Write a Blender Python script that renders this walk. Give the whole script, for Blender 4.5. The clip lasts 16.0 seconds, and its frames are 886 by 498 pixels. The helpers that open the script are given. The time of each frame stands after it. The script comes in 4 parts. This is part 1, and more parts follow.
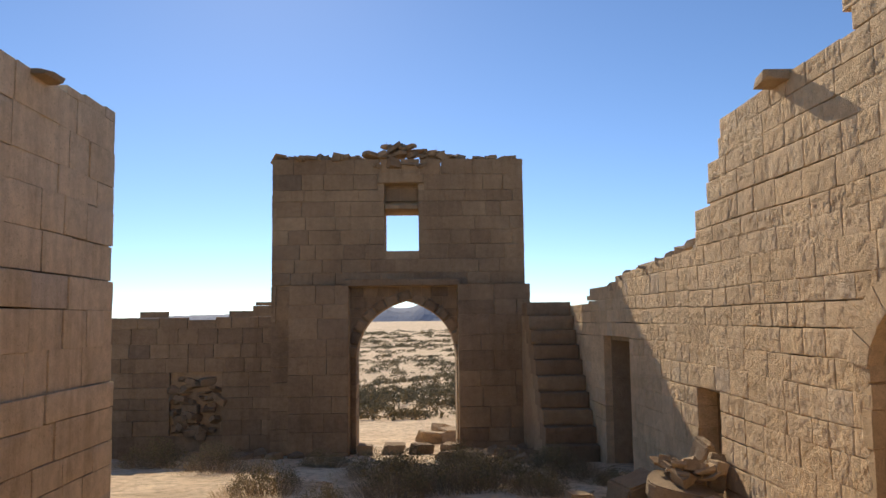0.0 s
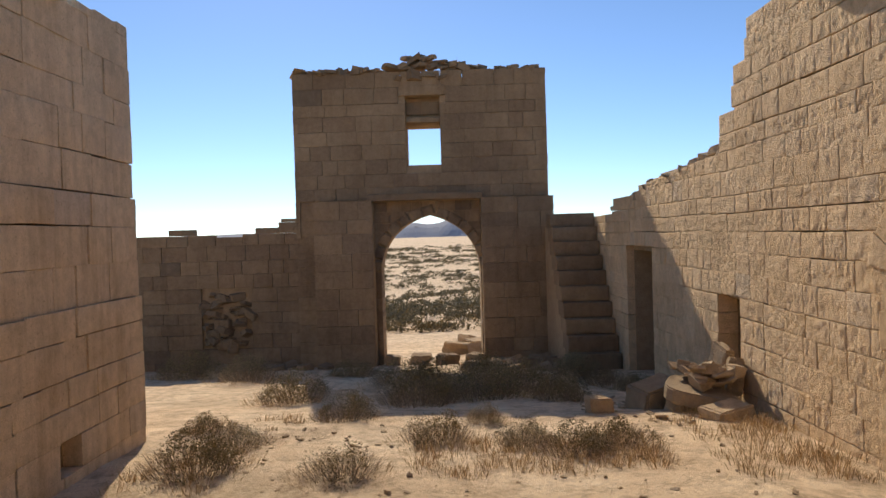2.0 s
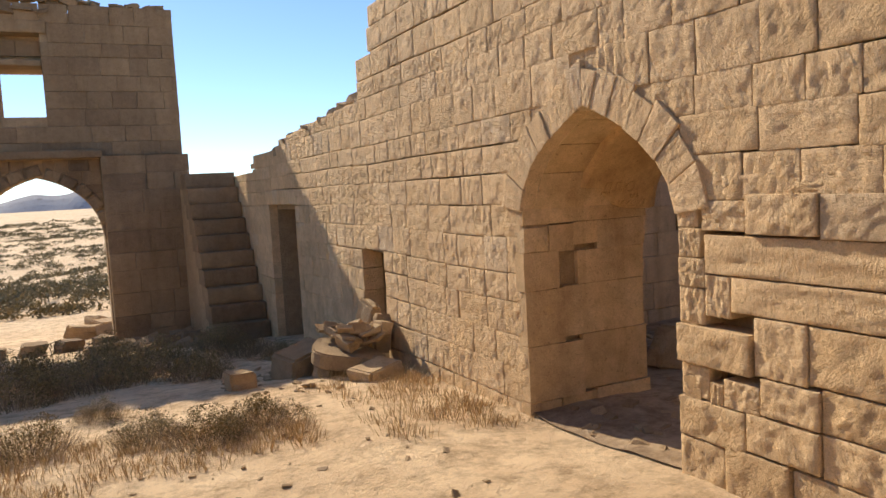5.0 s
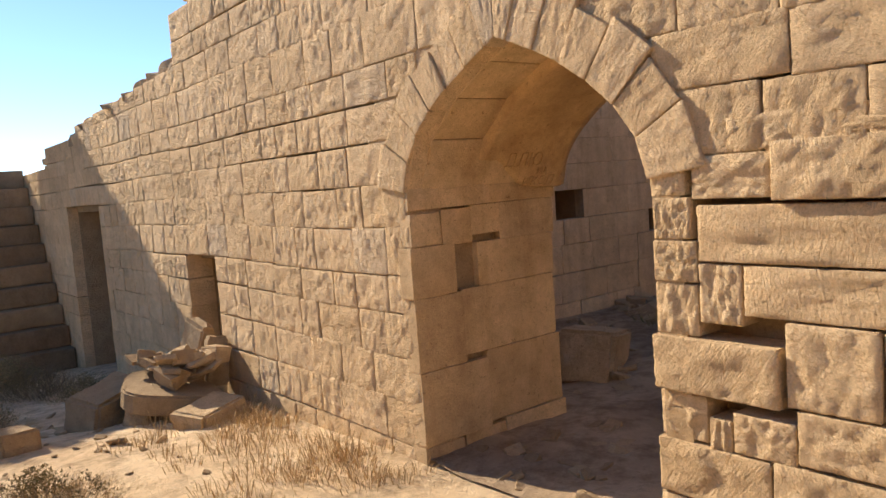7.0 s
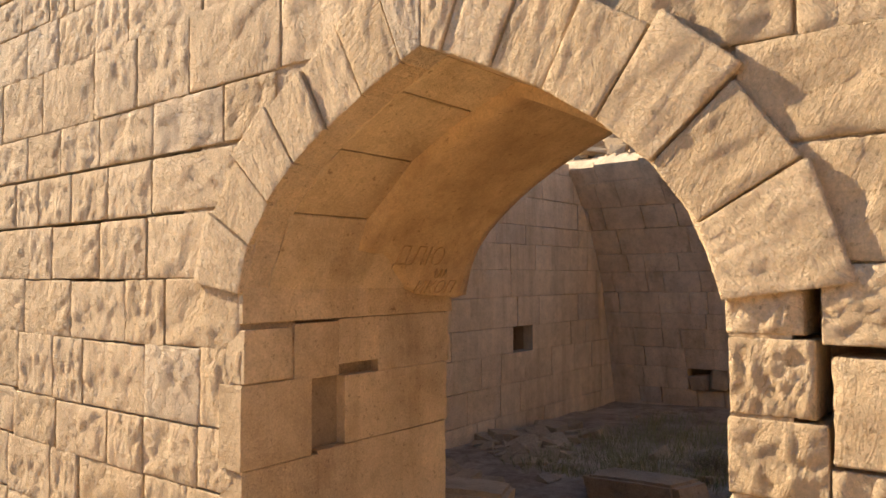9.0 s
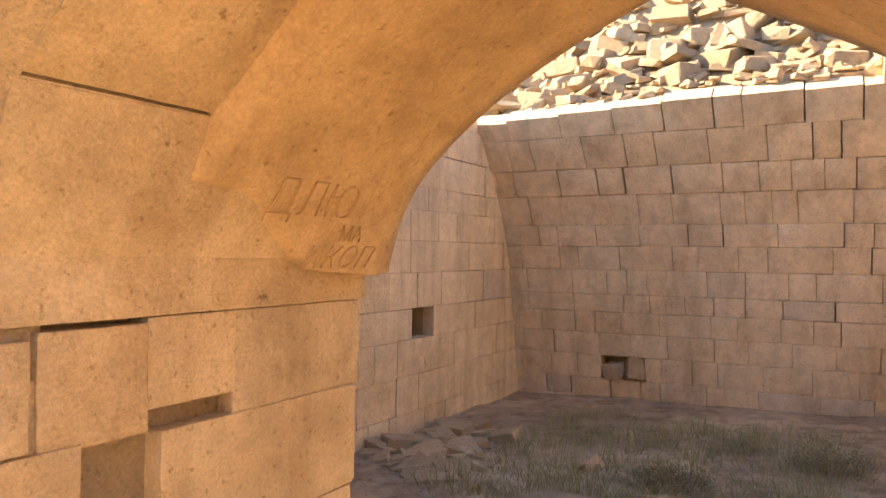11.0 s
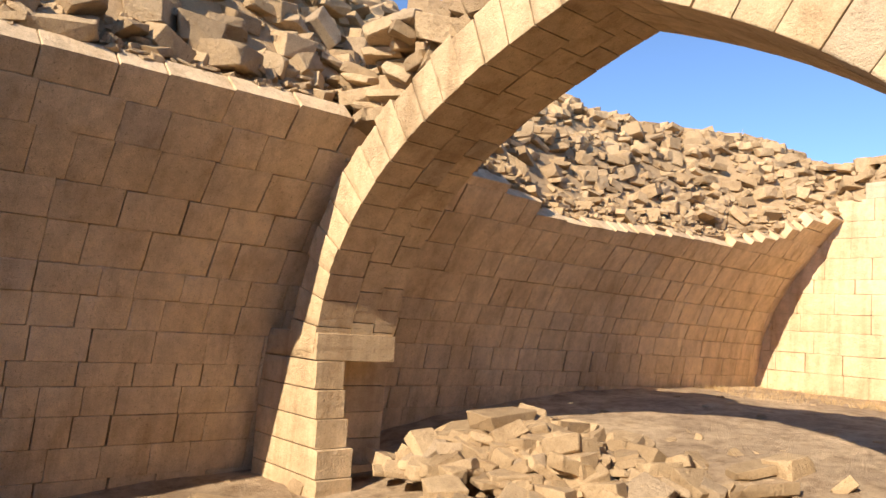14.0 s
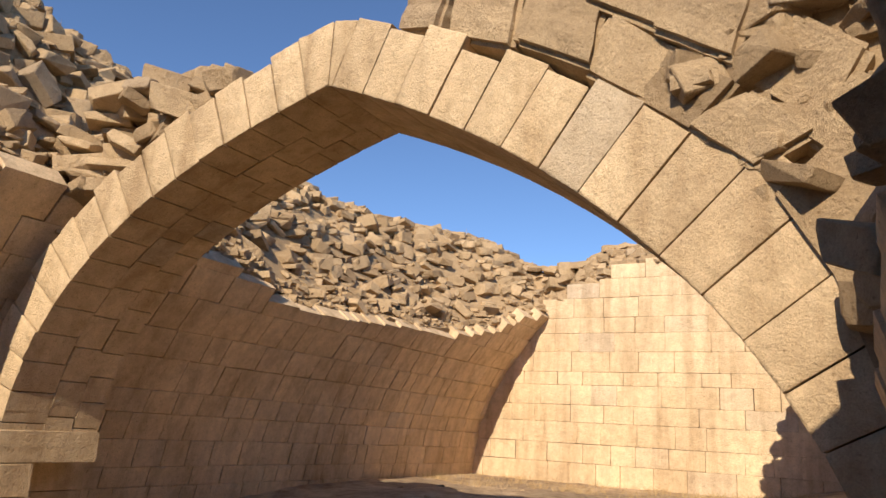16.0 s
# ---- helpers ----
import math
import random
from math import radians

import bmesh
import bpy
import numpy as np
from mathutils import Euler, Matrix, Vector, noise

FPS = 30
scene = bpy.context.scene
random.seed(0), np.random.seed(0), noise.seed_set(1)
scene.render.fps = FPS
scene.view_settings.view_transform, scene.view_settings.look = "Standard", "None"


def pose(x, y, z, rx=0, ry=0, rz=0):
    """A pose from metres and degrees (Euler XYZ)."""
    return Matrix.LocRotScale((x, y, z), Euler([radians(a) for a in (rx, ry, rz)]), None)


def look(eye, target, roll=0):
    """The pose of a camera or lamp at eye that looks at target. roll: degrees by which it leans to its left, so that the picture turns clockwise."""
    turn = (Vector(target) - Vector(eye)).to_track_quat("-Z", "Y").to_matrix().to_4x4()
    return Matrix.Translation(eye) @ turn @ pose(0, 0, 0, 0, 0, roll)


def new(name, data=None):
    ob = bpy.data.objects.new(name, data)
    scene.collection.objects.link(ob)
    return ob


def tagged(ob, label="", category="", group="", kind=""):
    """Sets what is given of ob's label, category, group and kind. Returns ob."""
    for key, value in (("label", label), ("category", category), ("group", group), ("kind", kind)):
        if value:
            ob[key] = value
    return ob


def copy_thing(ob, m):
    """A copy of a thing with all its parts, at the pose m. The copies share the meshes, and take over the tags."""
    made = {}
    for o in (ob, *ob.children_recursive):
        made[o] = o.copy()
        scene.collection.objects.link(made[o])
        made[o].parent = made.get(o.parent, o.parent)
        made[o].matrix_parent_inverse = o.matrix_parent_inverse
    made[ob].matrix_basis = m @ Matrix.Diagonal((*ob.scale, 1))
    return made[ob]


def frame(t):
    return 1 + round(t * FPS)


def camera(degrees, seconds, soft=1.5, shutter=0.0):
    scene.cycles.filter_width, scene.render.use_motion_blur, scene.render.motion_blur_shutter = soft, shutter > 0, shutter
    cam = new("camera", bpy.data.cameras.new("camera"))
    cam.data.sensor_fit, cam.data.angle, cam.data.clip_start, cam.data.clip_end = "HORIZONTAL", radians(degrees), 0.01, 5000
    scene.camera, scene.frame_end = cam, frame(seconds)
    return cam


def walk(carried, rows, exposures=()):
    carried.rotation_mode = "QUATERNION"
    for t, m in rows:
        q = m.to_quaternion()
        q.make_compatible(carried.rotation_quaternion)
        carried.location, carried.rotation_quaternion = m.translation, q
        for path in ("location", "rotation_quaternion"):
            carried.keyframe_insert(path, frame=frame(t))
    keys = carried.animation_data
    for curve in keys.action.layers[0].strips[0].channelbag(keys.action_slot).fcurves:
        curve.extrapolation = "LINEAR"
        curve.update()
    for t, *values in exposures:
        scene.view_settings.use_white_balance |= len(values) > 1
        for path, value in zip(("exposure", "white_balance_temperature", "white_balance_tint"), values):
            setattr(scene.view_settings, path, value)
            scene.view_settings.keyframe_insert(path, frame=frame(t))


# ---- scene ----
cam = camera(60.8, 16.0)
EXPOSURES = [(0, -0.05, 6550, 10), (3, 0.0, 6650, 10), (4.2, 0.2, 6900, 10), (6.5, 0.6, 6800, 10), (8.5, 0.86, 6800, 10), (10.8, 2.25, 7400, 10), (11.5, 2.75, 7700, 10), (12.2, 2.65, 8100, 10), (13.0, 2.2, 7500, 10), (13.5, 1.45, 6900, 10), (14.5, 0.45, 6700, 10), (16, 0.25, 6600, 10)]
PATH = [
    (0, (0.043, 0.622, 2.045), (0.111, 2.613, 2.228), -0.7),
    (0.5, (0.025, 0.609, 2.049), (-0.024, 2.607, 2.14), -1.2),
    (1, (0.072, 0.611, 2.02), (0.034, 2.611, 2.03), -2.5),
    (1.5, (0.124, 0.629, 2.018), (0.106, 2.629, 1.998), -3.1),
    (2, (0.135, 0.615, 1.999), (0.127, 2.615, 1.96), -1.7),
    (2.5, (0.135, 0.611, 1.99), (0.135, 2.611, 1.941), -0.7),
    (3, (0.114, 0.71, 1.967), (0.217, 2.707, 1.907), -1.1),
    (3.5, (0.086, 0.919, 1.98), (0.519, 2.87, 1.896), -2.1),
    (4, (0.075, 1.015, 1.957), (0.767, 2.889, 1.845), -2.6),
    (4.2, (0.146, 1.081, 1.935), (0.88, 2.938, 1.817), -2.7),
    (6.3, (0.816, 2.327, 1.74), (1.862, 4.017, 1.512), -3.5),
    (6.5, (0.864, 2.47, 1.725), (1.945, 4.14, 1.518), -3.7),
    (7, (1.006, 2.842, 1.687), (2.231, 4.413, 1.506), -4.3),
    (7.5, (1.195, 3.173, 1.644), (2.519, 4.663, 1.478), -3.8),
    (8, (1.441, 3.491, 1.629), (2.808, 4.945, 1.501), -2.1),
    (8.5, (1.683, 3.814, 1.672), (3.178, 5.142, 1.665), -1.0),
    (8.7, (1.738, 3.934, 1.685), (3.269, 5.22, 1.729), -0.9),
    (10.8, (2.741, 4.952, 1.649), (4.471, 5.954, 1.684), 0.7),
    (11, (2.872, 5.038, 1.659), (4.624, 6.002, 1.668), 0.6),
    (11.5, (3.193, 5.259, 1.642), (5.06, 5.976, 1.614), 0.5),
    (12, (3.557, 5.324, 1.632), (5.539, 5.587, 1.583), -0.8),
    (12.5, (3.95, 5.331, 1.591), (5.948, 5.236, 1.58), -0.8),
    (13, (4.248, 5.366, 1.599), (6.196, 4.922, 1.671), 0.6),
    (13.5, (4.495, 5.415, 1.728), (6.267, 4.495, 1.853), 1.7),
    (14, (4.682, 5.409, 1.687), (6.2, 4.123, 1.891), 3.9),
    (14.5, (4.756, 5.311, 1.735), (6.092, 3.848, 2.005), 4.9),
    (15, (4.792, 5.274, 1.76), (5.936, 3.669, 2.103), 4.6),
    (15.5, (4.777, 5.321, 1.744), (5.771, 3.634, 2.151), 4.0),
    (16, (4.743, 5.365, 1.729), (5.71, 3.678, 2.198), 3.3),
]
walk(cam, [(t, look(eye, target, roll)) for t, eye, target, roll in PATH], EXPOSURES)

from mathutils.geometry import tessellate_polygon

# ---- light ----
SUN_WAY = Vector((0.21, -1.0, -0.62)).normalized()      # the way the sunlight travels
elev = math.asin(-SUN_WAY.z)
world = bpy.data.worlds.new("sky")
scene.world = world
world.use_nodes = True
wn = world.node_tree.nodes
sky = wn.new("ShaderNodeTexSky")
sky.sky_type = 'NISHITA'
sky.sun_disc = False
sky.sun_elevation = elev
sky.sun_rotation = math.atan2(-SUN_WAY.x, -SUN_WAY.y)
sky.altitude = 1200
sky.air_density, sky.dust_density, sky.ozone_density = 0.8, 0.15, 5.0
wn["Background"].inputs["Strength"].default_value = 0.145
world.node_tree.links.new(sky.outputs["Color"], wn["Background"].inputs["Color"])
sun = new("sun", bpy.data.lights.new("sun", "SUN"))
sun.data.energy, sun.data.angle, sun.data.color = 5.0, radians(0.5), (1.0, 0.86, 0.68)
sun.matrix_world = look((0, 0, 30), Vector((0, 0, 30)) + SUN_WAY)


# ---- materials ----
def shader(name, rough=0.9):
    m = bpy.data.materials.new(name)
    m.use_nodes = True
    b = m.node_tree.nodes["Principled BSDF"]
    b.inputs["Roughness"].default_value = rough
    b.inputs["Specular IOR Level"].default_value = 0.25
    return m, m.node_tree.nodes, m.node_tree.links, b


def node(ns, kind, **values):
    n = ns.new(kind)
    for k, v in values.items():
        n.inputs[k.replace("_", " ")].default_value = v
    return n


def mixed(ns, ls, mode, fac, a, b):
    """A colour mix; fac, a and b are sockets or values."""
    n = ns.new("ShaderNodeMix")
    n.data_type, n.blend_type = 'RGBA', mode
    for i, v in ((0, fac), (6, a), (7, b)):
        if isinstance(v, bpy.types.NodeSocket):
            ls.new(v, n.inputs[i])
        else:
            n.inputs[i].default_value = v if i == 0 else (*v, 1)
    return n.outputs[2]


def ramp(ns, ls, fac, *stops):
    n = ns.new("ShaderNodeValToRGB")
    while len(n.color_ramp.elements) < len(stops):
        n.color_ramp.elements.new(0.5)
    for e, (p, c) in zip(n.color_ramp.elements, stops):
        e.position, e.color = p, (*c, 1) if isinstance(c, tuple) else (c, c, c, 1)
    ls.new(fac, n.inputs[0])
    return n.outputs[0]


def stone(name, light, dark, grey, relief=0.012, tool=0.0, grime=0.3, streak=0.0):
    """Sandstone: a tint for each block, stains, grain, pitting and, with tool, chisel marks that run another way on each block."""
    m, ns, ls, b = shader(name)
    pos = ns.new("ShaderNodeNewGeometry")
    info = ns.new("ShaderNodeObjectInfo")
    rnd = node(ns, "ShaderNodeMath"); rnd.operation = 'ADD'
    ls.new(info.outputs["Random"], rnd.inputs[0]); ls.new(pos.outputs["Random Per Island"], rnd.inputs[1])
    fr = node(ns, "ShaderNodeMath"); fr.operation = 'FRACT'
    ls.new(rnd.outputs[0], fr.inputs[0])
    base = ramp(ns, ls, fr.outputs[0], (0.0, dark), (0.35, tuple((x + y) / 2 for x, y in zip(light, dark))), (0.7, light), (0.93, light), (1.0, grey))
    big = node(ns, "ShaderNodeTexNoise", Scale=0.9, Detail=6.0, Roughness=0.65)
    ls.new(pos.outputs["Position"], big.inputs["Vector"])
    base = mixed(ns, ls, 'MULTIPLY', grime, base, ramp(ns, ls, big.outputs["Fac"], (0.3, (0.55, 0.47, 0.40)), (0.62, (1.15, 1.1, 1.04))))
    mid = node(ns, "ShaderNodeTexNoise", Scale=9.0, Detail=8.0, Roughness=0.7)
    ls.new(pos.outputs["Position"], mid.inputs["Vector"])
    base = mixed(ns, ls, 'MULTIPLY', 0.55, base, ramp(ns, ls, mid.outputs["Fac"], (0.3, (0.68, 0.63, 0.57)), (0.6, (1.1, 1.08, 1.05))))
    if streak:
        down = ns.new("ShaderNodeMapping")
        down.inputs["Scale"].default_value = (3.2, 3.2, 0.28)
        ls.new(pos.outputs["Position"], down.inputs["Vector"])
        run = node(ns, "ShaderNodeTexNoise", Scale=1.6, Detail=5.0, Roughness=0.6)
        ls.new(down.outputs[0], run.inputs["Vector"])
        base = mixed(ns, ls, 'MULTIPLY', streak, base, ramp(ns, ls, run.outputs["Fac"], (0.34, (0.66, 0.58, 0.50)), (0.5, (1.0, 1.0, 1.0)), (0.66, (1.16, 1.14, 1.12))))
    fine = node(ns, "ShaderNodeTexNoise", Scale=110.0, Detail=5.0, Roughness=0.75)
    ls.new(pos.outputs["Position"], fine.inputs["Vector"])
    base = mixed(ns, ls, 'MULTIPLY', 0.55, base, ramp(ns, ls, fine.outputs["Fac"], (0.3, 0.62), (0.65, 1.18)))
    pit = node(ns, "ShaderNodeTexNoise", Scale=42.0, Detail=6.0, Roughness=0.7)
    ls.new(pos.outputs["Position"], pit.inputs["Vector"])
    base = mixed(ns, ls, 'MULTIPLY', 0.8, base, ramp(ns, ls, pit.outputs["Fac"], (0.30, (0.45, 0.38, 0.31)), (0.41, (1.04, 1.04, 1.03))))
    ls.new(base, b.inputs["Base Color"])
    h = node(ns, "ShaderNodeTexNoise", Scale=26.0, Detail=9.0, Roughness=0.72)
    ls.new(pos.outputs["Position"], h.inputs["Vector"])
    hs = h.outputs["Fac"]
    if tool:
        turn = ns.new("ShaderNodeVectorRotate"); turn.rotation_type = 'X_AXIS'
        ang = node(ns, "ShaderNodeMath"); ang.operation = 'MULTIPLY_ADD'
        ang.inputs[1].default_value, ang.inputs[2].default_value = 2.6, 0.4
        ls.new(fr.outputs[0], ang.inputs[0])
        ls.new(pos.outputs["Position"], turn.inputs["Vector"]); ls.new(ang.outputs[0], turn.inputs["Angle"])
        flat = ns.new("ShaderNodeMapping")
        flat.inputs["Scale"].default_value = (14.0, 8.0, 42.0)
        ls.new(turn.outputs[0], flat.inputs["Vector"])
        wave = node(ns, "ShaderNodeTexNoise", Scale=1.0, Detail=5.0, Roughness=0.65, Distortion=1.6)
        ls.new(flat.outputs[0], wave.inputs["Vector"])
        add = node(ns, "ShaderNodeMath"); add.operation = 'MULTIPLY_ADD'
        add.inputs[1].default_value = tool
        ls.new(wave.outputs["Fac"], add.inputs[0]); ls.new(hs, add.inputs[2])
        hs = add.outputs[0]
    bump = node(ns, "ShaderNodeBump", Strength=0.9, Distance=relief)
    ls.new(hs, bump.inputs["Height"]); ls.new(bump.outputs[0], b.inputs["Normal"])
    return m


def soil(name, light, dark, pebble):
    m, ns, ls, b = shader(name, 0.95)
    pos = ns.new("ShaderNodeNewGeometry")
    big = node(ns, "ShaderNodeTexNoise", Scale=0.9, Detail=9.0, Roughness=0.72)
    ls.new(pos.outputs["Position"], big.inputs["Vector"])
    base = ramp(ns, ls, big.outputs["Fac"], (0.35, dark), (0.52, tuple((x + y) / 2 for x, y in zip(light, dark))), (0.62, light))
    wide = node(ns, "ShaderNodeTexNoise", Scale=0.045, Detail=7.0, Roughness=0.7)
    ls.new(pos.outputs["Position"], wide.inputs["Vector"])
    base = mixed(ns, ls, 'MULTIPLY', 0.9, base, ramp(ns, ls, wide.outputs["Fac"], (0.33, (0.50, 0.47, 0.42)), (0.44, (1.0, 1.0, 1.0))))
    mid = node(ns, "ShaderNodeTexNoise", Scale=5.0, Detail=8.0, Roughness=0.75)
    ls.new(pos.outputs["Position"], mid.inputs["Vector"])
    base = mixed(ns, ls, 'MULTIPLY', 0.75, base, ramp(ns, ls, mid.outputs["Fac"], (0.34, (0.46, 0.39, 0.32)), (0.54, (1.1, 1.09, 1.07))))
    peb = node(ns, "ShaderNodeTexVoronoi", Scale=34.0)
    ls.new(pos.outputs["Position"], peb.inputs["Vector"])
    base = mixed(ns, ls, 'MIX', ramp(ns, ls, peb.outputs["Distance"], (0.12, 0.45), (0.3, 0.0)), base, pebble)
    ls.new(base, b.inputs["Base Color"])
    h = node(ns, "ShaderNodeTexNoise", Scale=14.0, Detail=10.0, Roughness=0.75)
    ls.new(pos.outputs["Position"], h.inputs["Vector"])
    bump = node(ns, "ShaderNodeBump", Strength=0.8, Distance=0.07)
    ls.new(h.outputs["Fac"], bump.inputs["Height"]); ls.new(bump.outputs[0], b.inputs["Normal"])
    return m


def plant(name, a, c):
    m, ns, ls, b = shader(name, 0.8)
    pos = ns.new("ShaderNodeNewGeometry")
    ls.new(ramp(ns, ls, pos.outputs["Random Per Island"], (0.0, a), (1.0, c)), b.inputs["Base Color"])
    return m


M_ROUGH = stone("rough_sandstone", (0.82, 0.62, 0.385), (0.72, 0.53, 0.315), (0.70, 0.56, 0.39), 0.035, 0.5, 0.4)
M_ASHLAR = stone("dressed_sandstone", (0.76, 0.60, 0.405), (0.69, 0.535, 0.35), (0.62, 0.51, 0.38), 0.022, 0.25, 0.42, 0.5)
# Same stone as the other walls, shade on the gate side put into its colour.
M_GATE_SHADE = stone("shaded_gate_stone", (0.37, 0.27, 0.165), (0.28, 0.20, 0.125), (0.23, 0.175, 0.12), 0.025, 0.2, 0.55, 0.3)
M_ARCH = stone("arch_sandstone", (0.66, 0.515, 0.335), (0.56, 0.43, 0.275), (0.46, 0.40, 0.32), 0.02, 0.5, 0.5, 0.5)
M_RUBBLE = stone("rubble_stone", (0.56, 0.425, 0.27), (0.39, 0.29, 0.18), (0.40, 0.32, 0.235), 0.035, 0.25, 0.5)
M_CORE = stone("mortar_core", (0.48, 0.355, 0.22), (0.40, 0.295, 0.18), (0.42, 0.315, 0.20), 0.03, 0.0, 0.4)
M_PLASTER = stone("ochre_plaster", (0.66, 0.475, 0.265), (0.60, 0.425, 0.23), (0.56, 0.41, 0.23), 0.008, 0.0, 0.85, 0.3)
M_JAMB = stone("stained_jamb_stone", (0.68, 0.53, 0.335), (0.60, 0.45, 0.27), (0.56, 0.44, 0.29), 0.014, 0.2, 0.8, 0.4)
M_SOIL = soil("dry_soil", (0.86, 0.68, 0.45), (0.68, 0.50, 0.31), (0.56, 0.46, 0.33))
M_LEAF = plant("grey_green_leaves", (0.15, 0.13, 0.06), (0.36, 0.27, 0.13))
M_DRY = plant("dry_stalks", (0.42, 0.28, 0.13), (0.58, 0.42, 0.22))
M_GREEN = plant("green_grass", (0.20, 0.20, 0.07), (0.42, 0.34, 0.15))
M_TWIG = plant("grey_twigs", (0.22, 0.155, 0.095), (0.32, 0.235, 0.15))
M_SCRATCH = stone("scratched_plaster", (0.50, 0.335, 0.165), (0.50, 0.335, 0.165), (0.50, 0.335, 0.165), 0.003, 0.0, 0.2)


# ---- building helpers ----
R = random.Random(7)


def lerp_table(t, table):
    for (a, p), (c, q) in zip(table, table[1:]):
        if t <= c:
            k = max(0.0, (t - a) / (c - a))
            return p + (q - p) * k
    return table[-1][1]


def smooth(a, c, t):
    k = min(1.0, max(0.0, (t - a) / (c - a)))
    return k * k * (3 - 2 * k)


def mesh_of(name, verts, faces, material):
    me = bpy.data.meshes.new(name)
    me.from_pydata([tuple(v) for v in verts], [], faces)
    me.materials.append(material)
    me.update()
    return me


def part(name, bm, material, parent=None, label=""):
    me = bpy.data.meshes.new(name)
    bm.to_mesh(me)
    bm.free()
    me.materials.append(material)
    ob = new(name, me)
    ob.parent = parent
    return tagged(ob, label)


def prism(bm, outline, axis, a, c):
    """Adds a prism: outline in the plane across axis (x: y,z; y: x,z; z: x,y), from a to c along it."""
    put = {"x": lambda p, q, d: (d, p, q), "y": lambda p, q, d: (p, d, q), "z": lambda p, q, d: (p, q, d)}[axis]
    lo = [bm.verts.new(put(p, q, a)) for p, q in outline]
    hi = [bm.verts.new(put(p, q, c)) for p, q in outline]
    for tri in tessellate_polygon([[Vector((p, q, 0)) for p, q in outline]]):
        bm.faces.new([lo[i] for i in tri]), bm.faces.new([hi[i] for i in reversed(tri)])
    for i in range(len(lo)):
        j = (i + 1) % len(lo)
        bm.faces.new((lo[i], hi[i], hi[j], lo[j]))


def done(bm):
    bmesh.ops.triangulate(bm, faces=[f for f in bm.faces if len(f.verts) > 4])
    bmesh.ops.recalc_face_normals(bm, faces=bm.faces)
    return bm


def block_shape(seed, rough, edge, bed=1.0, nx=9, nz=7, chisel=0.0):
    """A dressed block: front at y=0, one unit each way, uneven front, tight worn rim and, with chisel, grooves of the tool."""
    r = random.Random(seed)
    verts, faces = [], []
    way = r.choice((-1, 1)) * r.uniform(0.35, 1.25)
    for j in range(nz):
        for i in range(nx):
            u, v = i / (nx - 1) - 0.5, j / (nz - 1) - 0.5
            rim = i in (0, nx - 1) or j in (0, nz - 1)
            corner = i in (0, nx - 1) and j in (0, nz - 1)
            inside = min(1.0, 9 * (0.5 - abs(u))) * min(1.0, 7 * (0.5 - abs(v)))
            y = rough * inside * (0.9 * noise.noise((u * 3.2, v * 2.4, seed)) + 0.5 * noise.noise((u * 9, v * 7, seed + 40.5)))
            if chisel:
                p, q = u * 0.38 * math.cos(way) + v * 0.25 * math.sin(way), v * 0.25 * math.cos(way) - u * 0.38 * math.sin(way)
                y += chisel * (0.25 + 0.75 * inside) * (1.2 * noise.noise((p * 10, q * 52, seed)) + 0.7 * noise.noise((p * 30, q * 42, seed + 9.3)) + r.uniform(-0.3, 0.3))
            if i in (1, nx - 2):
                u = math.copysign(0.5 - r.uniform(0.012, 0.022), u)
            if j in (1, nz - 2):
                v = math.copysign(0.5 - r.uniform(0.018, 0.034), v)
            if rim:
                y += edge * r.uniform(0.2, 1.1) * (1.0 if i in (0, nx - 1) else bed)
                u *= 1 - r.uniform(0, 0.010)
                v *= 1 - r.uniform(0, 0.014)
                if r.random() < 0.10:
                    y += edge * r.uniform(0.8, 2.5)
            if corner and r.random() < 0.35:
                y += edge * r.uniform(0.5, 1.6)
                u *= 0.98
                v *= 0.96
            verts.append((u, y, v))
    for j in range(nz - 1):
        for i in range(nx - 1):
            a = j * nx + i
            faces.append((a, a + 1, a + nx + 1, a + nx))
    ring = list(range(nx)) + [k * nx + nx - 1 for k in range(1, nz)] + [(nz - 1) * nx + i for i in range(nx - 2, -1, -1)] + [k * nx for k in range(nz - 2, 0, -1)]
    start = len(verts)
    for k in ring:
        u, y, v = verts[k]
        verts.append((math.copysign(0.495, u) if abs(u) > 0.45 else u, 1.0, math.copysign(0.495, v) if abs(v) > 0.45 else v))
    n = len(ring)
    for k in range(n):
        faces.append((ring[k], start + k, start + (k + 1) % n, ring[(k + 1) % n]))
    faces.append(tuple(range(start, start + n)))
    return verts, faces


FRONT = {"rough": 21 * 14, "ashlar": 8 * 6}      # faces of a block's front


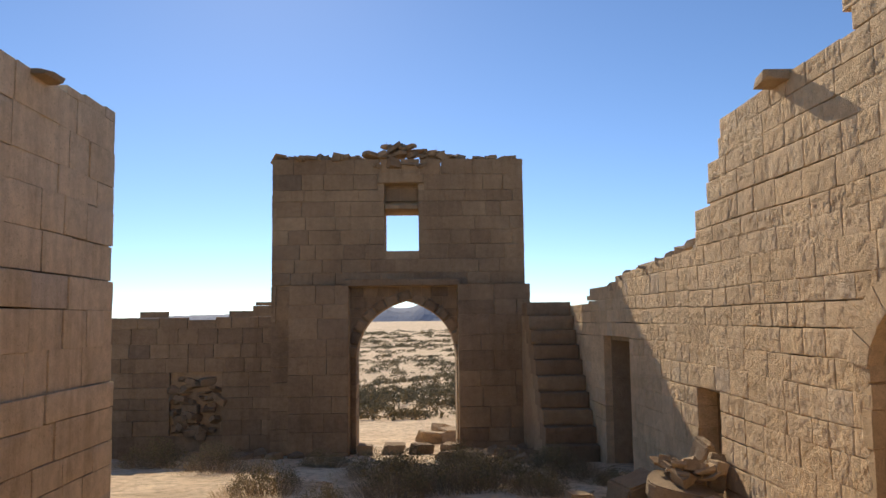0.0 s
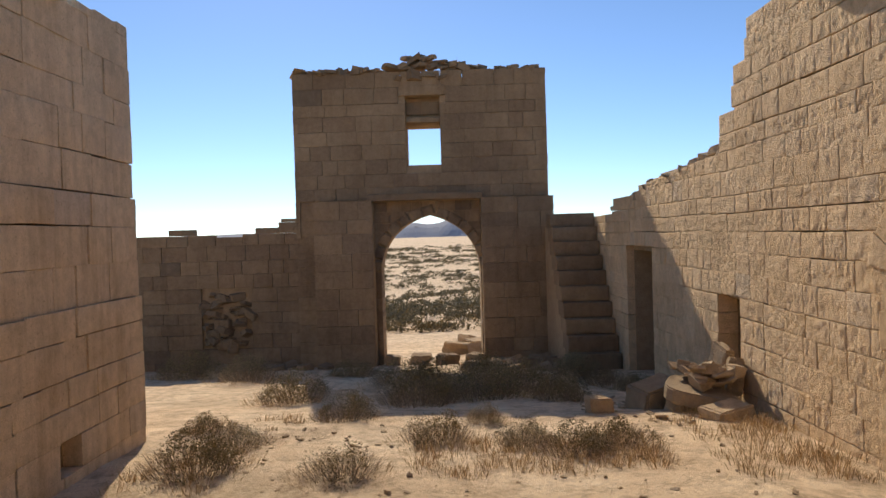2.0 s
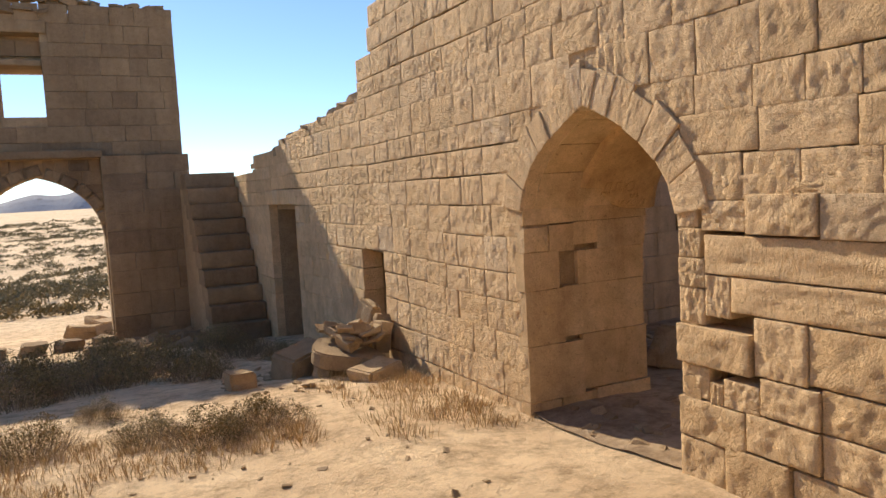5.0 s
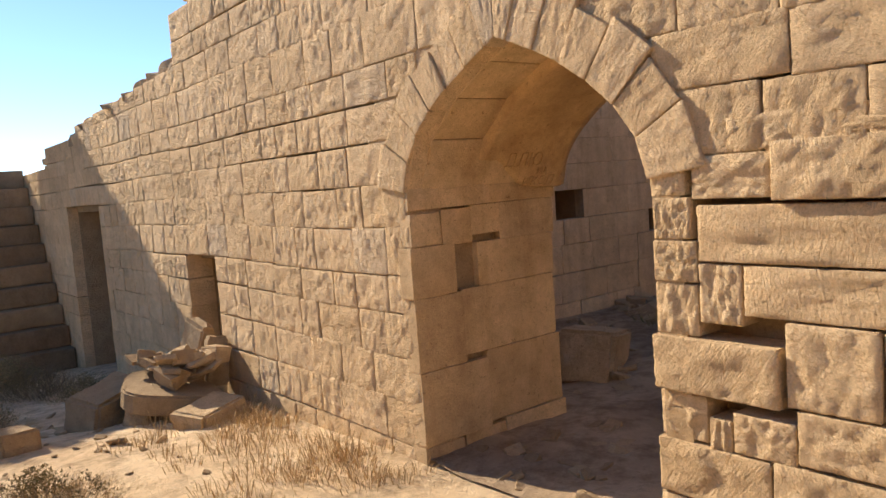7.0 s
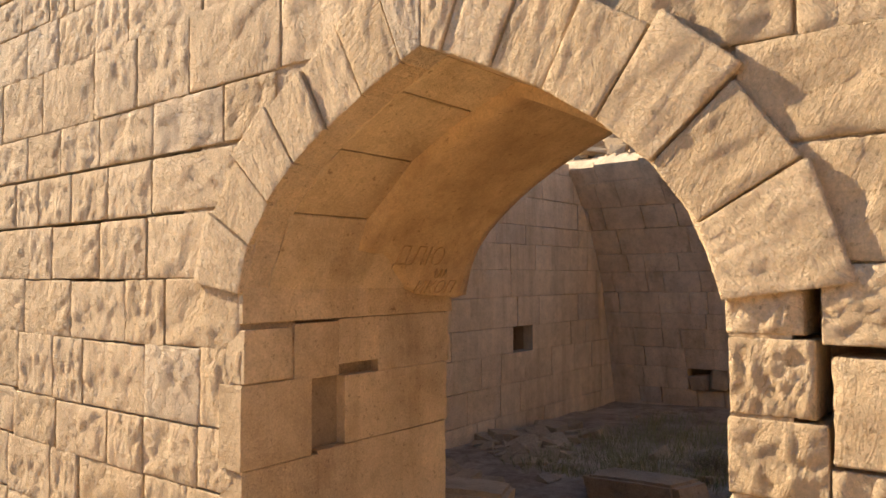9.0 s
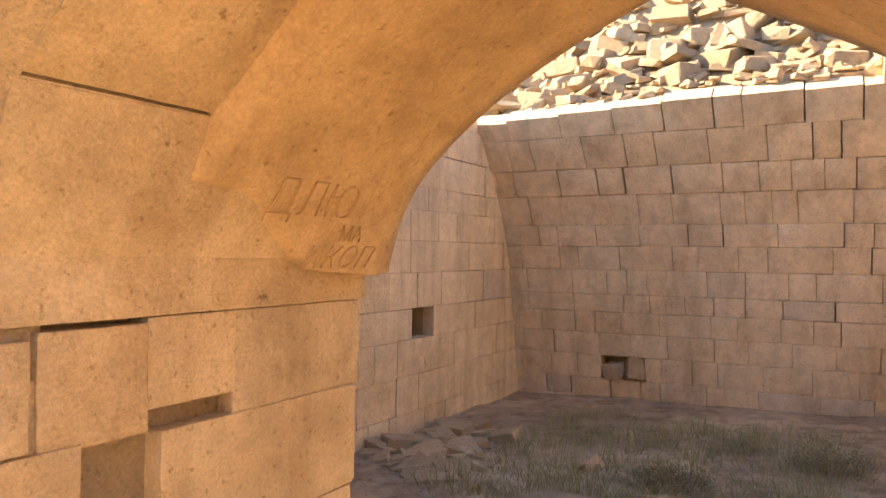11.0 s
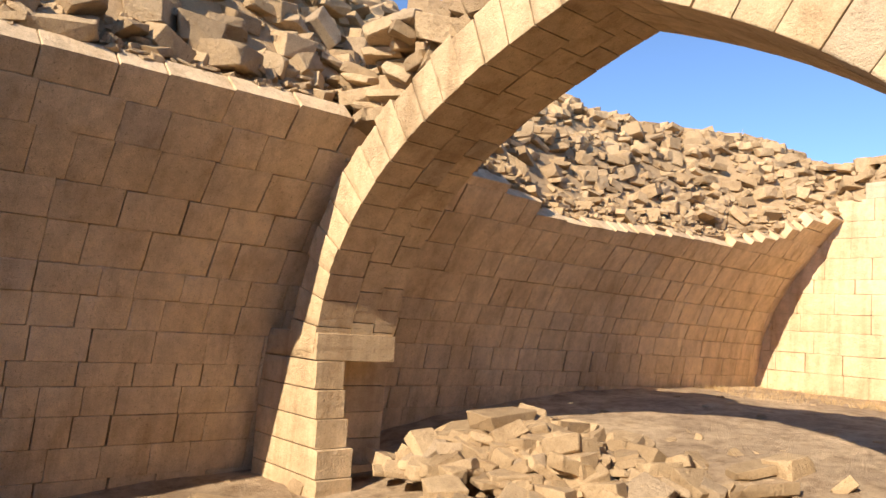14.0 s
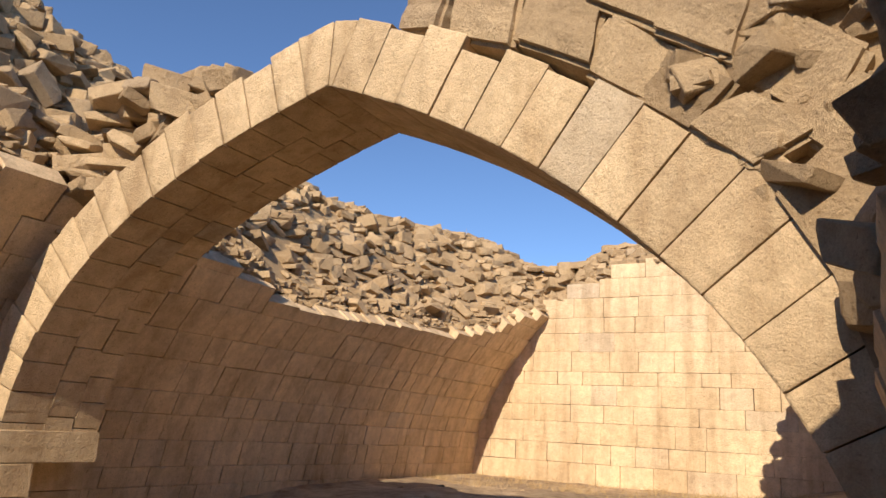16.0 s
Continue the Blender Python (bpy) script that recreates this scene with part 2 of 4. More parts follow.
def rock_shape(seed, flat=1.0):
    """An angular broken stone about one unit across: the hull of a jittered box with a few broken corners."""
    r = random.Random(seed)
    bm = bmesh.new()
    for sx in (-1, 1):
        for sy in (-1, 1):
            for sz in (-1, 1):
                if r.random() < 0.22:
                    bm.verts.new((sx * 0.26, sy * 0.42, sz * 0.40 * flat)), bm.verts.new((sx * 0.46, sy * 0.2, sz * 0.36 * flat)), bm.verts.new((sx * 0.42, sy * 0.4, sz * 0.12 * flat))
                else:
                    bm.verts.new((sx * r.uniform(0.36, 0.52), sy * r.uniform(0.34, 0.5), sz * r.uniform(0.33, 0.5) * flat))
    for _ in range(3):
        bm.verts.new((r.uniform(-0.55, 0.55), r.uniform(-0.55, 0.55), r.uniform(-0.46, 0.46) * flat))
    out = bmesh.ops.convex_hull(bm, input=bm.verts)
    bmesh.ops.delete(bm, geom=[g for g in out["geom_interior"] if isinstance(g, bmesh.types.BMVert)], context='VERTS')
    bmesh.ops.dissolve_limit(bm, angle_limit=0.16, verts=bm.verts[:], edges=bm.edges[:])
    bmesh.ops.bevel(bm, geom=bm.edges[:], offset=0.025 * min(1.0, flat + 0.2), segments=1, affect='EDGES')
    bmesh.ops.triangulate(bm, faces=[f for f in bm.faces if len(f.verts) > 4])
    for v in bm.verts:
        v.co += v.co.normalized() * 0.02 * noise.noise(v.co * 4 + Vector((seed, 0, 0)))
    bm.verts.index_update()
    verts, faces = [tuple(v.co) for v in bm.verts], [tuple(v.index for v in f.verts) for f in bm.faces]
    bm.free()
    return verts, faces


SHAPES = {
    "rough": [block_shape(100 + i, 0.04, 0.013, 0.7, 22, 15, 0.017) for i in range(14)],
    "ashlar": [block_shape(200 + i, 0.012, 0.009, 0.4) for i in range(12)],
    "rock": [rock_shape(300 + i, (1.0, 0.5, 0.7, 0.36)[i % 4]) for i in range(24)],
}
MESHES = {}


def shape_mesh(name, kind, i, material):
    key = (name, kind, i, material.name)
    if key not in MESHES:
        me = MESHES[key] = mesh_of(name, *SHAPES[kind][i], material)
        if kind != "rock":
            me.polygons.foreach_set("use_smooth", [q < FRONT[kind] for q in range(len(me.polygons))])
    return MESHES[key]


def lay(name, pieces, kind, material, parent, focus, most=300, rest="masonry"):
    """Pieces (matrices) as objects of their own, the nearest to the points in focus first; those past most joined in one mesh."""
    pieces = sorted(pieces, key=lambda m: min((m.translation - Vector(f)).length for f in focus))
    r = random.Random(len(pieces))
    for m in pieces[:most]:
        ob = new(name, shape_mesh(name, kind, r.randrange(len(SHAPES[kind])), material))
        ob.parent = parent
        ob.matrix_basis = m
    if len(pieces) > most:
        verts, faces, n = [], [], 0
        for m in pieces[most:]:
            vs, fs = SHAPES[kind][r.randrange(len(SHAPES[kind]))]
            mm = np.array(m)
            verts.append(np.array(vs) @ mm[:3, :3].T + mm[:3, 3])
            faces += [tuple(i + n for i in f) for f in fs]
            n += len(vs)
        ob = new(rest, mesh_of(rest, np.concatenate(verts).tolist(), faces, material))
        if kind != "rock":
            each = len(SHAPES[kind][0][1])
            ob.data.polygons.foreach_set("use_smooth", [q % each < FRONT[kind] for q in range(len(faces))])
        ob.parent = parent
        tagged(ob, kind="stuff")


def block_at(p, n, v, w, h, d):
    """The matrix of a block whose front centre is p, facing n, with v up its face."""
    n, v = Vector(n).normalized(), Vector(v).normalized()
    u = (-n).cross(v)
    m = Matrix(((u.x * w, -n.x * d, v.x * h, p[0]), (u.y * w, -n.y * d, v.y * h, p[1]), (u.z * w, -n.z * d, v.z * h, p[2]), (0, 0, 0, 1)))
    return m


def wedges(name, curve, step, face, deep, height, kind, material, parent, middle):
    """Wedge-shaped arch stones along a curve (p, q), joints square to it: from the depth face[0] back by deep.
    put(p, q, d) sets a point; height(p): how far the stones reach out; middle: the arch's centre line."""
    put, r = face, random.Random(int(middle * 100) + len(curve))
    dense = along(curve, step / 8)
    marks = dense[::8] + [(*curve[-1], math.copysign(1, curve[-1][0] - curve[0][0]), 0.0)]
    out = []
    for (p0, q0, t0, w0), (p1, q1, t1, w1) in zip(marks, marks[1:]):
        h, ends = height((p0 + p1) / 2), []
        for p, q, tp, tq in ((p0, q0, t0, w0), (p1, q1, t1, w1)):
            n = (-tq, tp) if (-tq * (p - middle) + tp * 0.5) > 0 else (tq, -tp)
            ends.append(((p, q), (p + n[0] * h, q + n[1] * h)))
        vs, fs = SHAPES[kind][r.randrange(len(SHAPES[kind]))]
        jut, verts = r.uniform(-0.008, 0.008), []
        for u, y, v in vs:
            u, v = 0.5 + u * (1 - 0.006 / step), 0.5 + v * 0.99
            lo = [ends[0][0][k] * (1 - u) + ends[1][0][k] * u for k in (0, 1)]
            hi = [ends[0][1][k] * (1 - u) + ends[1][1][k] * u for k in (0, 1)]
            verts.append(put(lo[0] * (1 - v) + hi[0] * v, lo[1] * (1 - v) + hi[1] * v, y * deep + jut))
        me = mesh_of(name, verts, fs, material)
        me.polygons.foreach_set("use_smooth", [q < FRONT[kind] for q in range(len(fs))])
        ob = new(name, me)
        ob.parent = parent
        out.append(ob)
    return out


def courses(place, u0, u1, z0, z1, top, gaps, h=0.26, w=(0.3, 0.62), d=0.2, joint=0.005, proud=0.006, skip=0.0, seed=1, wander=0.0, tick=0.0):
    """Matrices of blocks laid in courses. place(u, z): the point, the way it faces and its up. gaps(za, zb): spans with no block."""
    r = random.Random(seed)
    out, z = [], z0
    while z < z1:
        hh = h * r.uniform(0.74, 1.22)
        spans = [(u0, u1)]
        for a, c in sorted(gaps(z, z + hh)):
            spans = [s for lo, hi in spans for s in ((lo, min(hi, a)), (max(lo, c), hi)) if s[1] - s[0] > 0.05]
        for lo, hi in spans:
            u = lo
            while u < hi - 0.01:
                ww = r.uniform(*w)
                if hi - u - ww < w[0] * 0.6:
                    ww = hi - u
                    if ww > w[1] * 1.15:
                        ww *= r.uniform(0.42, 0.58)
                uc = u + ww / 2
                full, hh = hh, min(hh, top(uc) - z)
                if hh > 0.07 and r.random() >= skip:
                    p, n, v = place(uc, z + hh / 2)
                    p = Vector(p) + Vector(n) * r.uniform(-1, 1) * proud
                    dz = wander * noise.noise((uc * 0.5, z, seed))
                    out.append(block_at(p + Vector((0, 0, dz)), n, v, ww - (r.uniform(0.008, 0.022) if r.random() < tick else joint * (r.uniform(0.8, 2.6) if r.random() < 0.4 else 0.25)), (hh - joint * (r.uniform(0.6, 2.2) if r.random() < 0.3 else 0.25)) * (Vector(v).z and 1 / max(0.6, Vector(v).normalized().z)), d))
                u += ww
                hh = full
        z += hh
    return out


def pointed(a, apex, c, spring, n=14, belly=0.62):
    """A pointed arch from (a, spring) over apex to (c, spring)."""
    pts = []
    for side, way in ((a, 1), (c, -1)):
        half = []
        for i in range(n + 1):
            t = i / n
            cx, cz = side + (apex[0] - side) * 0.03, spring + (apex[1] - spring) * belly * 1.25
            half.append(((1 - t) ** 2 * side + 2 * t * (1 - t) * cx + t * t * apex[0], (1 - t) ** 2 * spring + 2 * t * (1 - t) * cz + t * t * apex[1]))
        pts.append(half)
    return pts[0] + pts[1][::-1][1:]


def span_of(curve, spring, z):
    """The opening's two sides at height z."""
    if z <= spring:
        return curve[0][0], curve[-1][0]
    k = len(curve) // 2
    left = right = None
    for p, q in zip(curve[:k], curve[1:k + 1]):
        if p[1] <= z <= q[1]:
            left = p[0] + (q[0] - p[0]) * (z - p[1]) / (q[1] - p[1] + 1e-9)
    for p, q in zip(curve[k:], curve[k + 1:]):
        if q[1] <= z <= p[1]:
            right = p[0] + (q[0] - p[0]) * (z - p[1]) / (q[1] - p[1] - 1e-9)
    return (left, right) if left is not None and right is not None else None


def along(curve, step):
    """Points at even steps on a polyline, each with the way it runs."""
    out, rest = [], step / 2
    for (a, b), (c, d) in zip(curve, curve[1:]):
        length = math.hypot(c - a, d - b)
        while rest < length:
            k = rest / length
            out.append((a + (c - a) * k, b + (d - b) * k, (c - a) / length, (d - b) / length))
            rest += step
        rest -= length
    return out


# ---- the lie of the land ----
def far_x(z, y=8.6):
    """The far wall's face: upright at its foot, curving in above; a little steeper towards the south end."""
    z -= 0.3 * smooth(1.0, -6.7, y) * min(1.0, max(0.0, z - 0.8))
    bow = 0.2 * smooth(8.6, 0.0, y) * smooth(-6.9, -1.0, y)
    return bow + lerp_table(z, ((-0.8, 11.2), (0.1, 11.02), (0.5, 10.94), (1.05, 10.82), (1.55, 10.71), (2.05, 10.51), (2.5, 10.24), (2.8, 10.0), (3.1, 9.78), (3.4, 9.5), (3.8, 9.05), (4.3, 8.4)))


def near_x(z):
    return lerp_table(z, ((-0.8, 4.36), (0.0, 4.43), (1.2, 4.53), (1.7, 4.62), (2.4, 4.84), (2.9, 5.12), (3.4, 5.6)))


def ground_z(x, y):
    court = lerp_table(y, ((-8, 0.35), (2.5, 0.28), (5.5, 0.12), (7.0, 0.1), (8.6, 0.02), (10.0, -0.16), (11.7, -0.38), (14.5, -0.6), (18.5, -1.08), (24, -1.35), (40, -2.2), (90, -4.5), (250, -6.0), (4000, -6.0)))
    if y > 22:
        court += 0.12 * noise.noise((x * 0.25, y * 0.25, 3)) * smooth(22, 28, y) + min(1.6, (y - 22) * 0.03) * noise.noise((x * 0.045, y * 0.045, 9))
    else:
        court += 0.05 * noise.noise((x * 0.7, y * 0.7, 1)) + 0.018 * noise.noise((x * 2.6, y * 2.6, 2))
    out_e = smooth(13, 25, abs(x - 3)) + smooth(6, 20, -y - 6)
    hall = lerp_table(y, ((-7, 1.02), (-2.5, 0.98), (-0.2, 0.72), (1.2, 0.36), (2.6, 0.2), (5.6, 0.1), (8.4, 0.04)))
    hall += 0.05 * noise.noise((x * 0.9, y * 0.9, 4)) + 0.015 * noise.noise((x * 3, y * 3, 5))
    hall += 0.25 * smooth(6.5, 4.6, x) * smooth(0.5, -2, y)
    k = smooth(3.7, 4.7, x) * (1 - smooth(11.6, 12.6, x)) * (1 - smooth(8.8, 9.4, y)) * smooth(-8, -7.4, y)
    z = court * (1 - k) + hall * k
    return z - 0.4 * min(1.0, out_e) * (y < 18)


def ground_steps(points):
    out = []
    for (a, s), (c, _) in zip(points, points[1:]):
        n = max(1, round((c - a) / s))
        out += [a + (c - a) * i / n for i in range(n)]
    return out + [points[-1][0]]


xs = ground_steps([(-2500, 300), (-700, 60), (-160, 12), (-40, 3), (-10, 0.5), (-3.4, 0.14), (11.2, 0.5), (16, 3), (40, 12), (160, 60), (700, 300), (2500, 1)])
ys = ground_steps([(-900, 150), (-150, 20), (-20, 2), (-8, 0.35), (0.5, 0.14), (14, 0.3), (26, 0.8), (60, 3), (150, 12), (500, 60), (1400, 300), (4000, 1)])
verts = [(x, y, ground_z(x, y)) for y in ys for x in xs]
nx = len(xs)
faces = [(j * nx + i, j * nx + i + 1, (j + 1) * nx + i + 1, (j + 1) * nx + i) for j in range(len(ys) - 1) for i in range(nx - 1)]
ground = new("ground", mesh_of("ground", verts, faces, M_SOIL))
ground.data.polygons.foreach_set("use_smooth", [True] * len(faces))
tagged(ground, "dry pale sandy soil trodden bare, sloping to the gate and out to the plain", "ground", kind="structure")


M_FLOOR = soil("trodden_earth", (0.60, 0.455, 0.30), (0.33, 0.24, 0.16), (0.46, 0.37, 0.26))
fx = [3.42 + 0.14 * i for i in range(58)]
fy = [-7.2 + 0.15 * i for i in range(108)]
verts = [(x, y, ground_z(x, y) + 0.022 + 0.02 * noise.noise((x * 4, y * 4, 6))) for y in fy for x in fx]
faces = [(j * 58 + i, j * 58 + i + 1, (j + 1) * 58 + i + 1, (j + 1) * 58 + i) for j in range(107) for i in range(57)]
floor = new("floor_hall", mesh_of("floor_hall", verts, faces, M_FLOOR))
floor.data.polygons.foreach_set("use_smooth", [True] * len(faces))
tagged(floor, "uneven brown trodden earth floor of the roofless hall", "floor", kind="structure")


# ---- courtyard wall with the doorway ----
DOOR = pointed(4.61, (5.4, 2.31), 6.2, 1.62, 14, 0.45)
WX = 3.4


def wall_top(y):
    return lerp_table(y, ((-9, 4.5), (6.05, 4.5), (6.1, 4.2), (8.9, 4.28), (8.95, 3.64), (9.15, 3.6), (9.2, 3.3), (9.38, 3.3), (9.4, 2.88), (11, 2.8), (13.5, 2.72), (13.55, 2.6), (15.4, 2.58), (15.45, 2.3), (30, 2.2)))


def in_section(z1):
    """The wall's cross section up to z1: upright outside, leaning vault inside."""
    out = [(WX + 0.14, -1.6), (WX + 0.14, z1)]
    zs = [min(z1, 2.75), 2.6, 2.4, 1.7, 1.2, 0.0, -1.6]
    if z1 > 3.45:
        out += [(4.0, z1 - 0.2), (4.35, 3.4)]
    out += [(near_x(z), z) for z in zs if z <= z1]
    return out


bm = bmesh.new()
prism(bm, [(WX + 0.14, -1.6), (WX + 0.14, 4.3), (3.9, 4.2), (4.2, 3.0), (4.45, 2.2), (near_x(2.0), 2.0), (near_x(1.2), 1.2), (4.43, 0.0), (4.36, -1.6)], "y", 2.15, 4.55)
for a, c, z1 in ((-9, 2.15, 4.36), (6.55, 8.9, 4.1), (8.9, 9.05, 2.8), (9.76, 12.62, 2.66), (14.3, 19.6, 2.2)):
    prism(bm, in_section(z1), "y", a, c)
prism(bm, [(x, z) for x, z in in_section(4.1) if z > 2.35] + [(near_x(2.36), 2.36), (WX + 0.14, 2.36)], "y", 4.55, 6.25)
for z0, z1 in ((-1.6, 1.0), (1.4, 4.1)):
    prism(bm, [(WX + 0.14, z0), (4.48, z0), (4.48 if z0 < 0 else 4.0, z1), (WX + 0.14, z1)], "y", 6.25, 6.55)
k = len(DOOR) // 2
ring = [(5.4 + (y - 5.4) * 1.06, z + 0.05 * (z > 1.62)) for y, z in DOOR]
prism(bm, [(4.55, -0.6), *ring[:k + 1], (5.4, 2.38), (4.55, 2.38)], "x", WX + 0.14, 4.5)
prism(bm, [(6.25, 2.38), (5.4, 2.38), *ring[k:], (6.25, -0.6)], "x", WX + 0.14, 4.5)
prism(bm, [(9.05, -1.2), (9.76, -1.2), (9.76, 0.3), (9.05, 0.3)], "x", WX + 0.14, 4.4)
prism(bm, [(9.05, 1.14), (9.76, 1.14), (9.76, 2.75), (9.05, 2.75)], "x", WX + 0.14, 4.4)
prism(bm, [(9.05, 0.3), (9.76, 0.3), (9.76, 1.14), (9.05, 1.14)], "x", WX + 0.93, 4.42)
prism(bm, [(9.05, 0.3), (9.76, 0.3), (9.76, 0.62), (9.05, 0.5)], "x", WX + 0.26, WX + 0.93)
prism(bm, [(12.62, 1.62), (14.3, 1.62), (14.3, 2.55), (12.62, 2.55)], "x", WX + 0.14, 4.4)
wall_court = part("wall_courtyard", done(bm), M_CORE)
tagged(wall_court, "tall sandstone courtyard wall of rough tooled blocks with a pointed doorway", "wall", kind="structure")


def court_gaps(za, zb):
    out = []
    zc = (za + zb) / 2
    s = span_of(DOOR, 1.62, min(max(zc, -1), 2.29))
    if zc < 1.62:
        out.append((4.6, 6.2))
    elif zc < 2.56:
        s = span_of(DOOR, 1.62, max(1.63, zc - 0.2)) or (5.2, 5.6)
        out.append((s[0] - 0.11, s[1] + 0.11))
    if 0.28 < zc < 1.14:
        out.append((9.06 + 0.1 * (zc < 0.5), 9.74))
    if zc < 1.64:
        out.append((12.62, 14.3))
    if -0.1 < zc < 1.8:
        out.append((3.3, 4.62))
    return out


pieces = courses(lambda u, z: ((WX, u, z), (-1, 0, 0), (0, 0, 1)), -5, 17.3, -0.9, 4.6, wall_top, court_gaps, 0.25, (0.22, 0.54), 0.24, 0.004, 0.0025, 0.0, 3, 0.04, 0.1)
lay("block", pieces, "rough", M_ROUGH, wall_court, [(3.4, 5.4, 1.5), (3.4, 7.5, 1.8), (3.4, 4.0, 1.4)])
# Box of slabs added behind the side door to shut daylight out.
bm = bmesh.new()
for x0, x1, y0, y1, z0, z1 in ((6.2, 6.5, 12.0, 15.0, -1.6, 2.2), (4.4, 6.2, 12.0, 12.3, -1.6, 2.2), (4.4, 6.2, 14.7, 15.0, -1.6, 2.2), (4.35, 6.2, 12.3, 14.7, 1.9, 2.2)):
    prism(bm, [(x0, z0), (x1, z0), (x1, z1), (x0, z1)], "y", y0, y1)
tagged(part("wall_side_room", done(bm), M_CORE), "closed box added behind the small side door to keep it dark", "wall", kind="structure")
# voussoirs round the doorway and the stones of its jambs
wedges("voussoir", DOOR[:15], 0.17, lambda p, q, d: (WX - 0.014 + d, p, q), 0.12, lambda p: 0.26 + R.uniform(-0.03, 0.04), "rough", M_ROUGH, wall_court, 5.4)
wedges("voussoir", DOOR[:13:-1], 0.17, lambda p, q, d: (WX - 0.014 + d, p, q), 0.12, lambda p: 0.26 + R.uniform(-0.03, 0.04), "rough", M_ROUGH, wall_court, 5.4)
wedges("soffit_stone", DOOR[:15], 0.3, lambda p, q, d: (WX + 0.107 + d, p, q), 1.04, lambda p: 0.12, "ashlar", M_JAMB, wall_court, 5.4)
wedges("soffit_stone", DOOR[:13:-1], 0.3, lambda p, q, d: (WX + 0.107 + d, p, q), 1.04, lambda p: 0.12, "ashlar", M_JAMB, wall_court, 5.4)
for curve in (DOOR[:15], DOOR[:13:-1]):
    wedges("backing_stone", curve, 0.26, lambda p, q, d: (WX + 0.012 + d, p, q), 0.1, lambda p: 0.46, "rough", M_ROUGH, wall_court, 5.4)
# stones of the jambs: from x to x, z to z, how far they stand proud
JAMB = ((3.4, 3.68, -0.2, 0.19, 0), (3.7, 4.02, -0.2, 0.2, -0.012), (4.02, 4.54, -0.2, 0.22, 0.01), (3.4, 3.9, 0.2, 0.62, 0.012), (3.9, 4.52, 0.23, 0.66, 0), (3.4, 3.74, 0.625, 1.04, 0.006), (3.74, 4.5, 0.665, 1.05, -0.004),
        (3.39, 3.7, 1.045, 1.325, 0.02), (3.88, 4.51, 1.055, 1.31, 0), (3.4, 3.605, 1.335, 1.51, 0.03), (3.625, 3.84, 1.32, 1.52, 0.012), (3.845, 4.07, 1.36, 1.53, 0), (4.07, 4.53, 1.313, 1.53, -0.006), (3.4, 4.0, 1.535, 1.72, 0.01), (4.0, 4.55, 1.535, 1.73, 0.004))
pieces = [block_at(((x0 + x1) / 2, 6.2 - out * 0.5, (z0 + z1) / 2), (0, -1, 0), (0, 0, 1), x1 - x0 + 0.004, z1 - z0 + 0.004, 0.12) for x0, x1, z0, z1, out in JAMB]
z = -0.15
while z < 1.66:
    h = min(R.uniform(0.22, 0.38), 1.71 - z)
    cut = R.uniform(3.75, 4.2)
    for x0, x1 in ((WX, cut), (cut, 4.54)):
        pieces.append(block_at(((x0 + x1) / 2, 4.6 + R.uniform(-0.01, 0.01), z + h / 2), (0, 1, 0), (0, 0, 1), x1 - x0 - 0.003, h - 0.003, 0.12))
    z += h
lay("doorway_stone", pieces, "ashlar", M_JAMB, wall_court, [(3.4, 5.4, 2)])
# plastered barrel inside the doorway
bm = bmesh.new()
inner = [(5.4 + (y - 5.4) * (0.955 if z > 1.6 else 0.985), z - 0.045 * (z > 1.62)) for y, z in DOOR]
outer = [(5.4 + (y - 5.4) * 1.10, z + 0.09 * (z > 1.62)) for y, z in DOOR]
nseg = 14
rows_in, rows_out = [], []
for s in range(nseg + 1):
    x = 3.86 + (4.60 - 3.86) * s / nseg
    lip = lerp_table(x, ((3.86, 1.76), (4.04, 1.75), (4.14, 1.67), (4.26, 1.57), (4.5, 1.55), (4.6, 1.56))) + 0.02 * noise.noise((x * 14, 2, 1))
    row_in, row_out = [], []
    for (y, z), (yo, zo) in zip(inner, outer):
        zn = lip + (z - 1.575) * (2.265 - lip) / (2.265 - 1.575)
        half = inner[:15] if y <= 5.4 else inner[:13:-1]
        yn = lerp_table(zn, [(c, a) for a, c in half])
        row_in.append(bm.verts.new((x + 0.03 * noise.noise((y * 3, z * 3, s)) * (s in (0, nseg)), yn + 0.014 * noise.noise((x * 2, y * 2, z * 2)), zn + 0.012 * noise.noise((x * 2, y * 2, z * 2 + 5)))))
        row_out.append(bm.verts.new((x, yo, max(zo, lip))))
    rows_in.append(row_in), rows_out.append(row_out)
for s in range(nseg):
    for i in range(len(inner) - 1):
        bm.faces.new((rows_in[s][i], rows_in[s + 1][i], rows_in[s + 1][i + 1], rows_in[s][i + 1]))
        bm.faces.new((rows_out[s][i], rows_out[s][i + 1], rows_out[s + 1][i + 1], rows_out[s + 1][i]))
for s in (0, nseg):
    for i in range(len(inner) - 1):
        bm.faces.new((rows_in[s][i], rows_in[s][i + 1], rows_out[s][i + 1], rows_out[s][i]))
for i in (0, len(inner) - 1):
    for s in range(nseg):
        bm.faces.new((rows_in[s][i], rows_out[s][i], rows_out[s + 1][i], rows_in[s + 1][i]))
for f in bm.faces:
    f.smooth = True
plaster = part("plaster_lining", done(bm), M_PLASTER, wall_court, "ochre plastered arch with scratched letters")

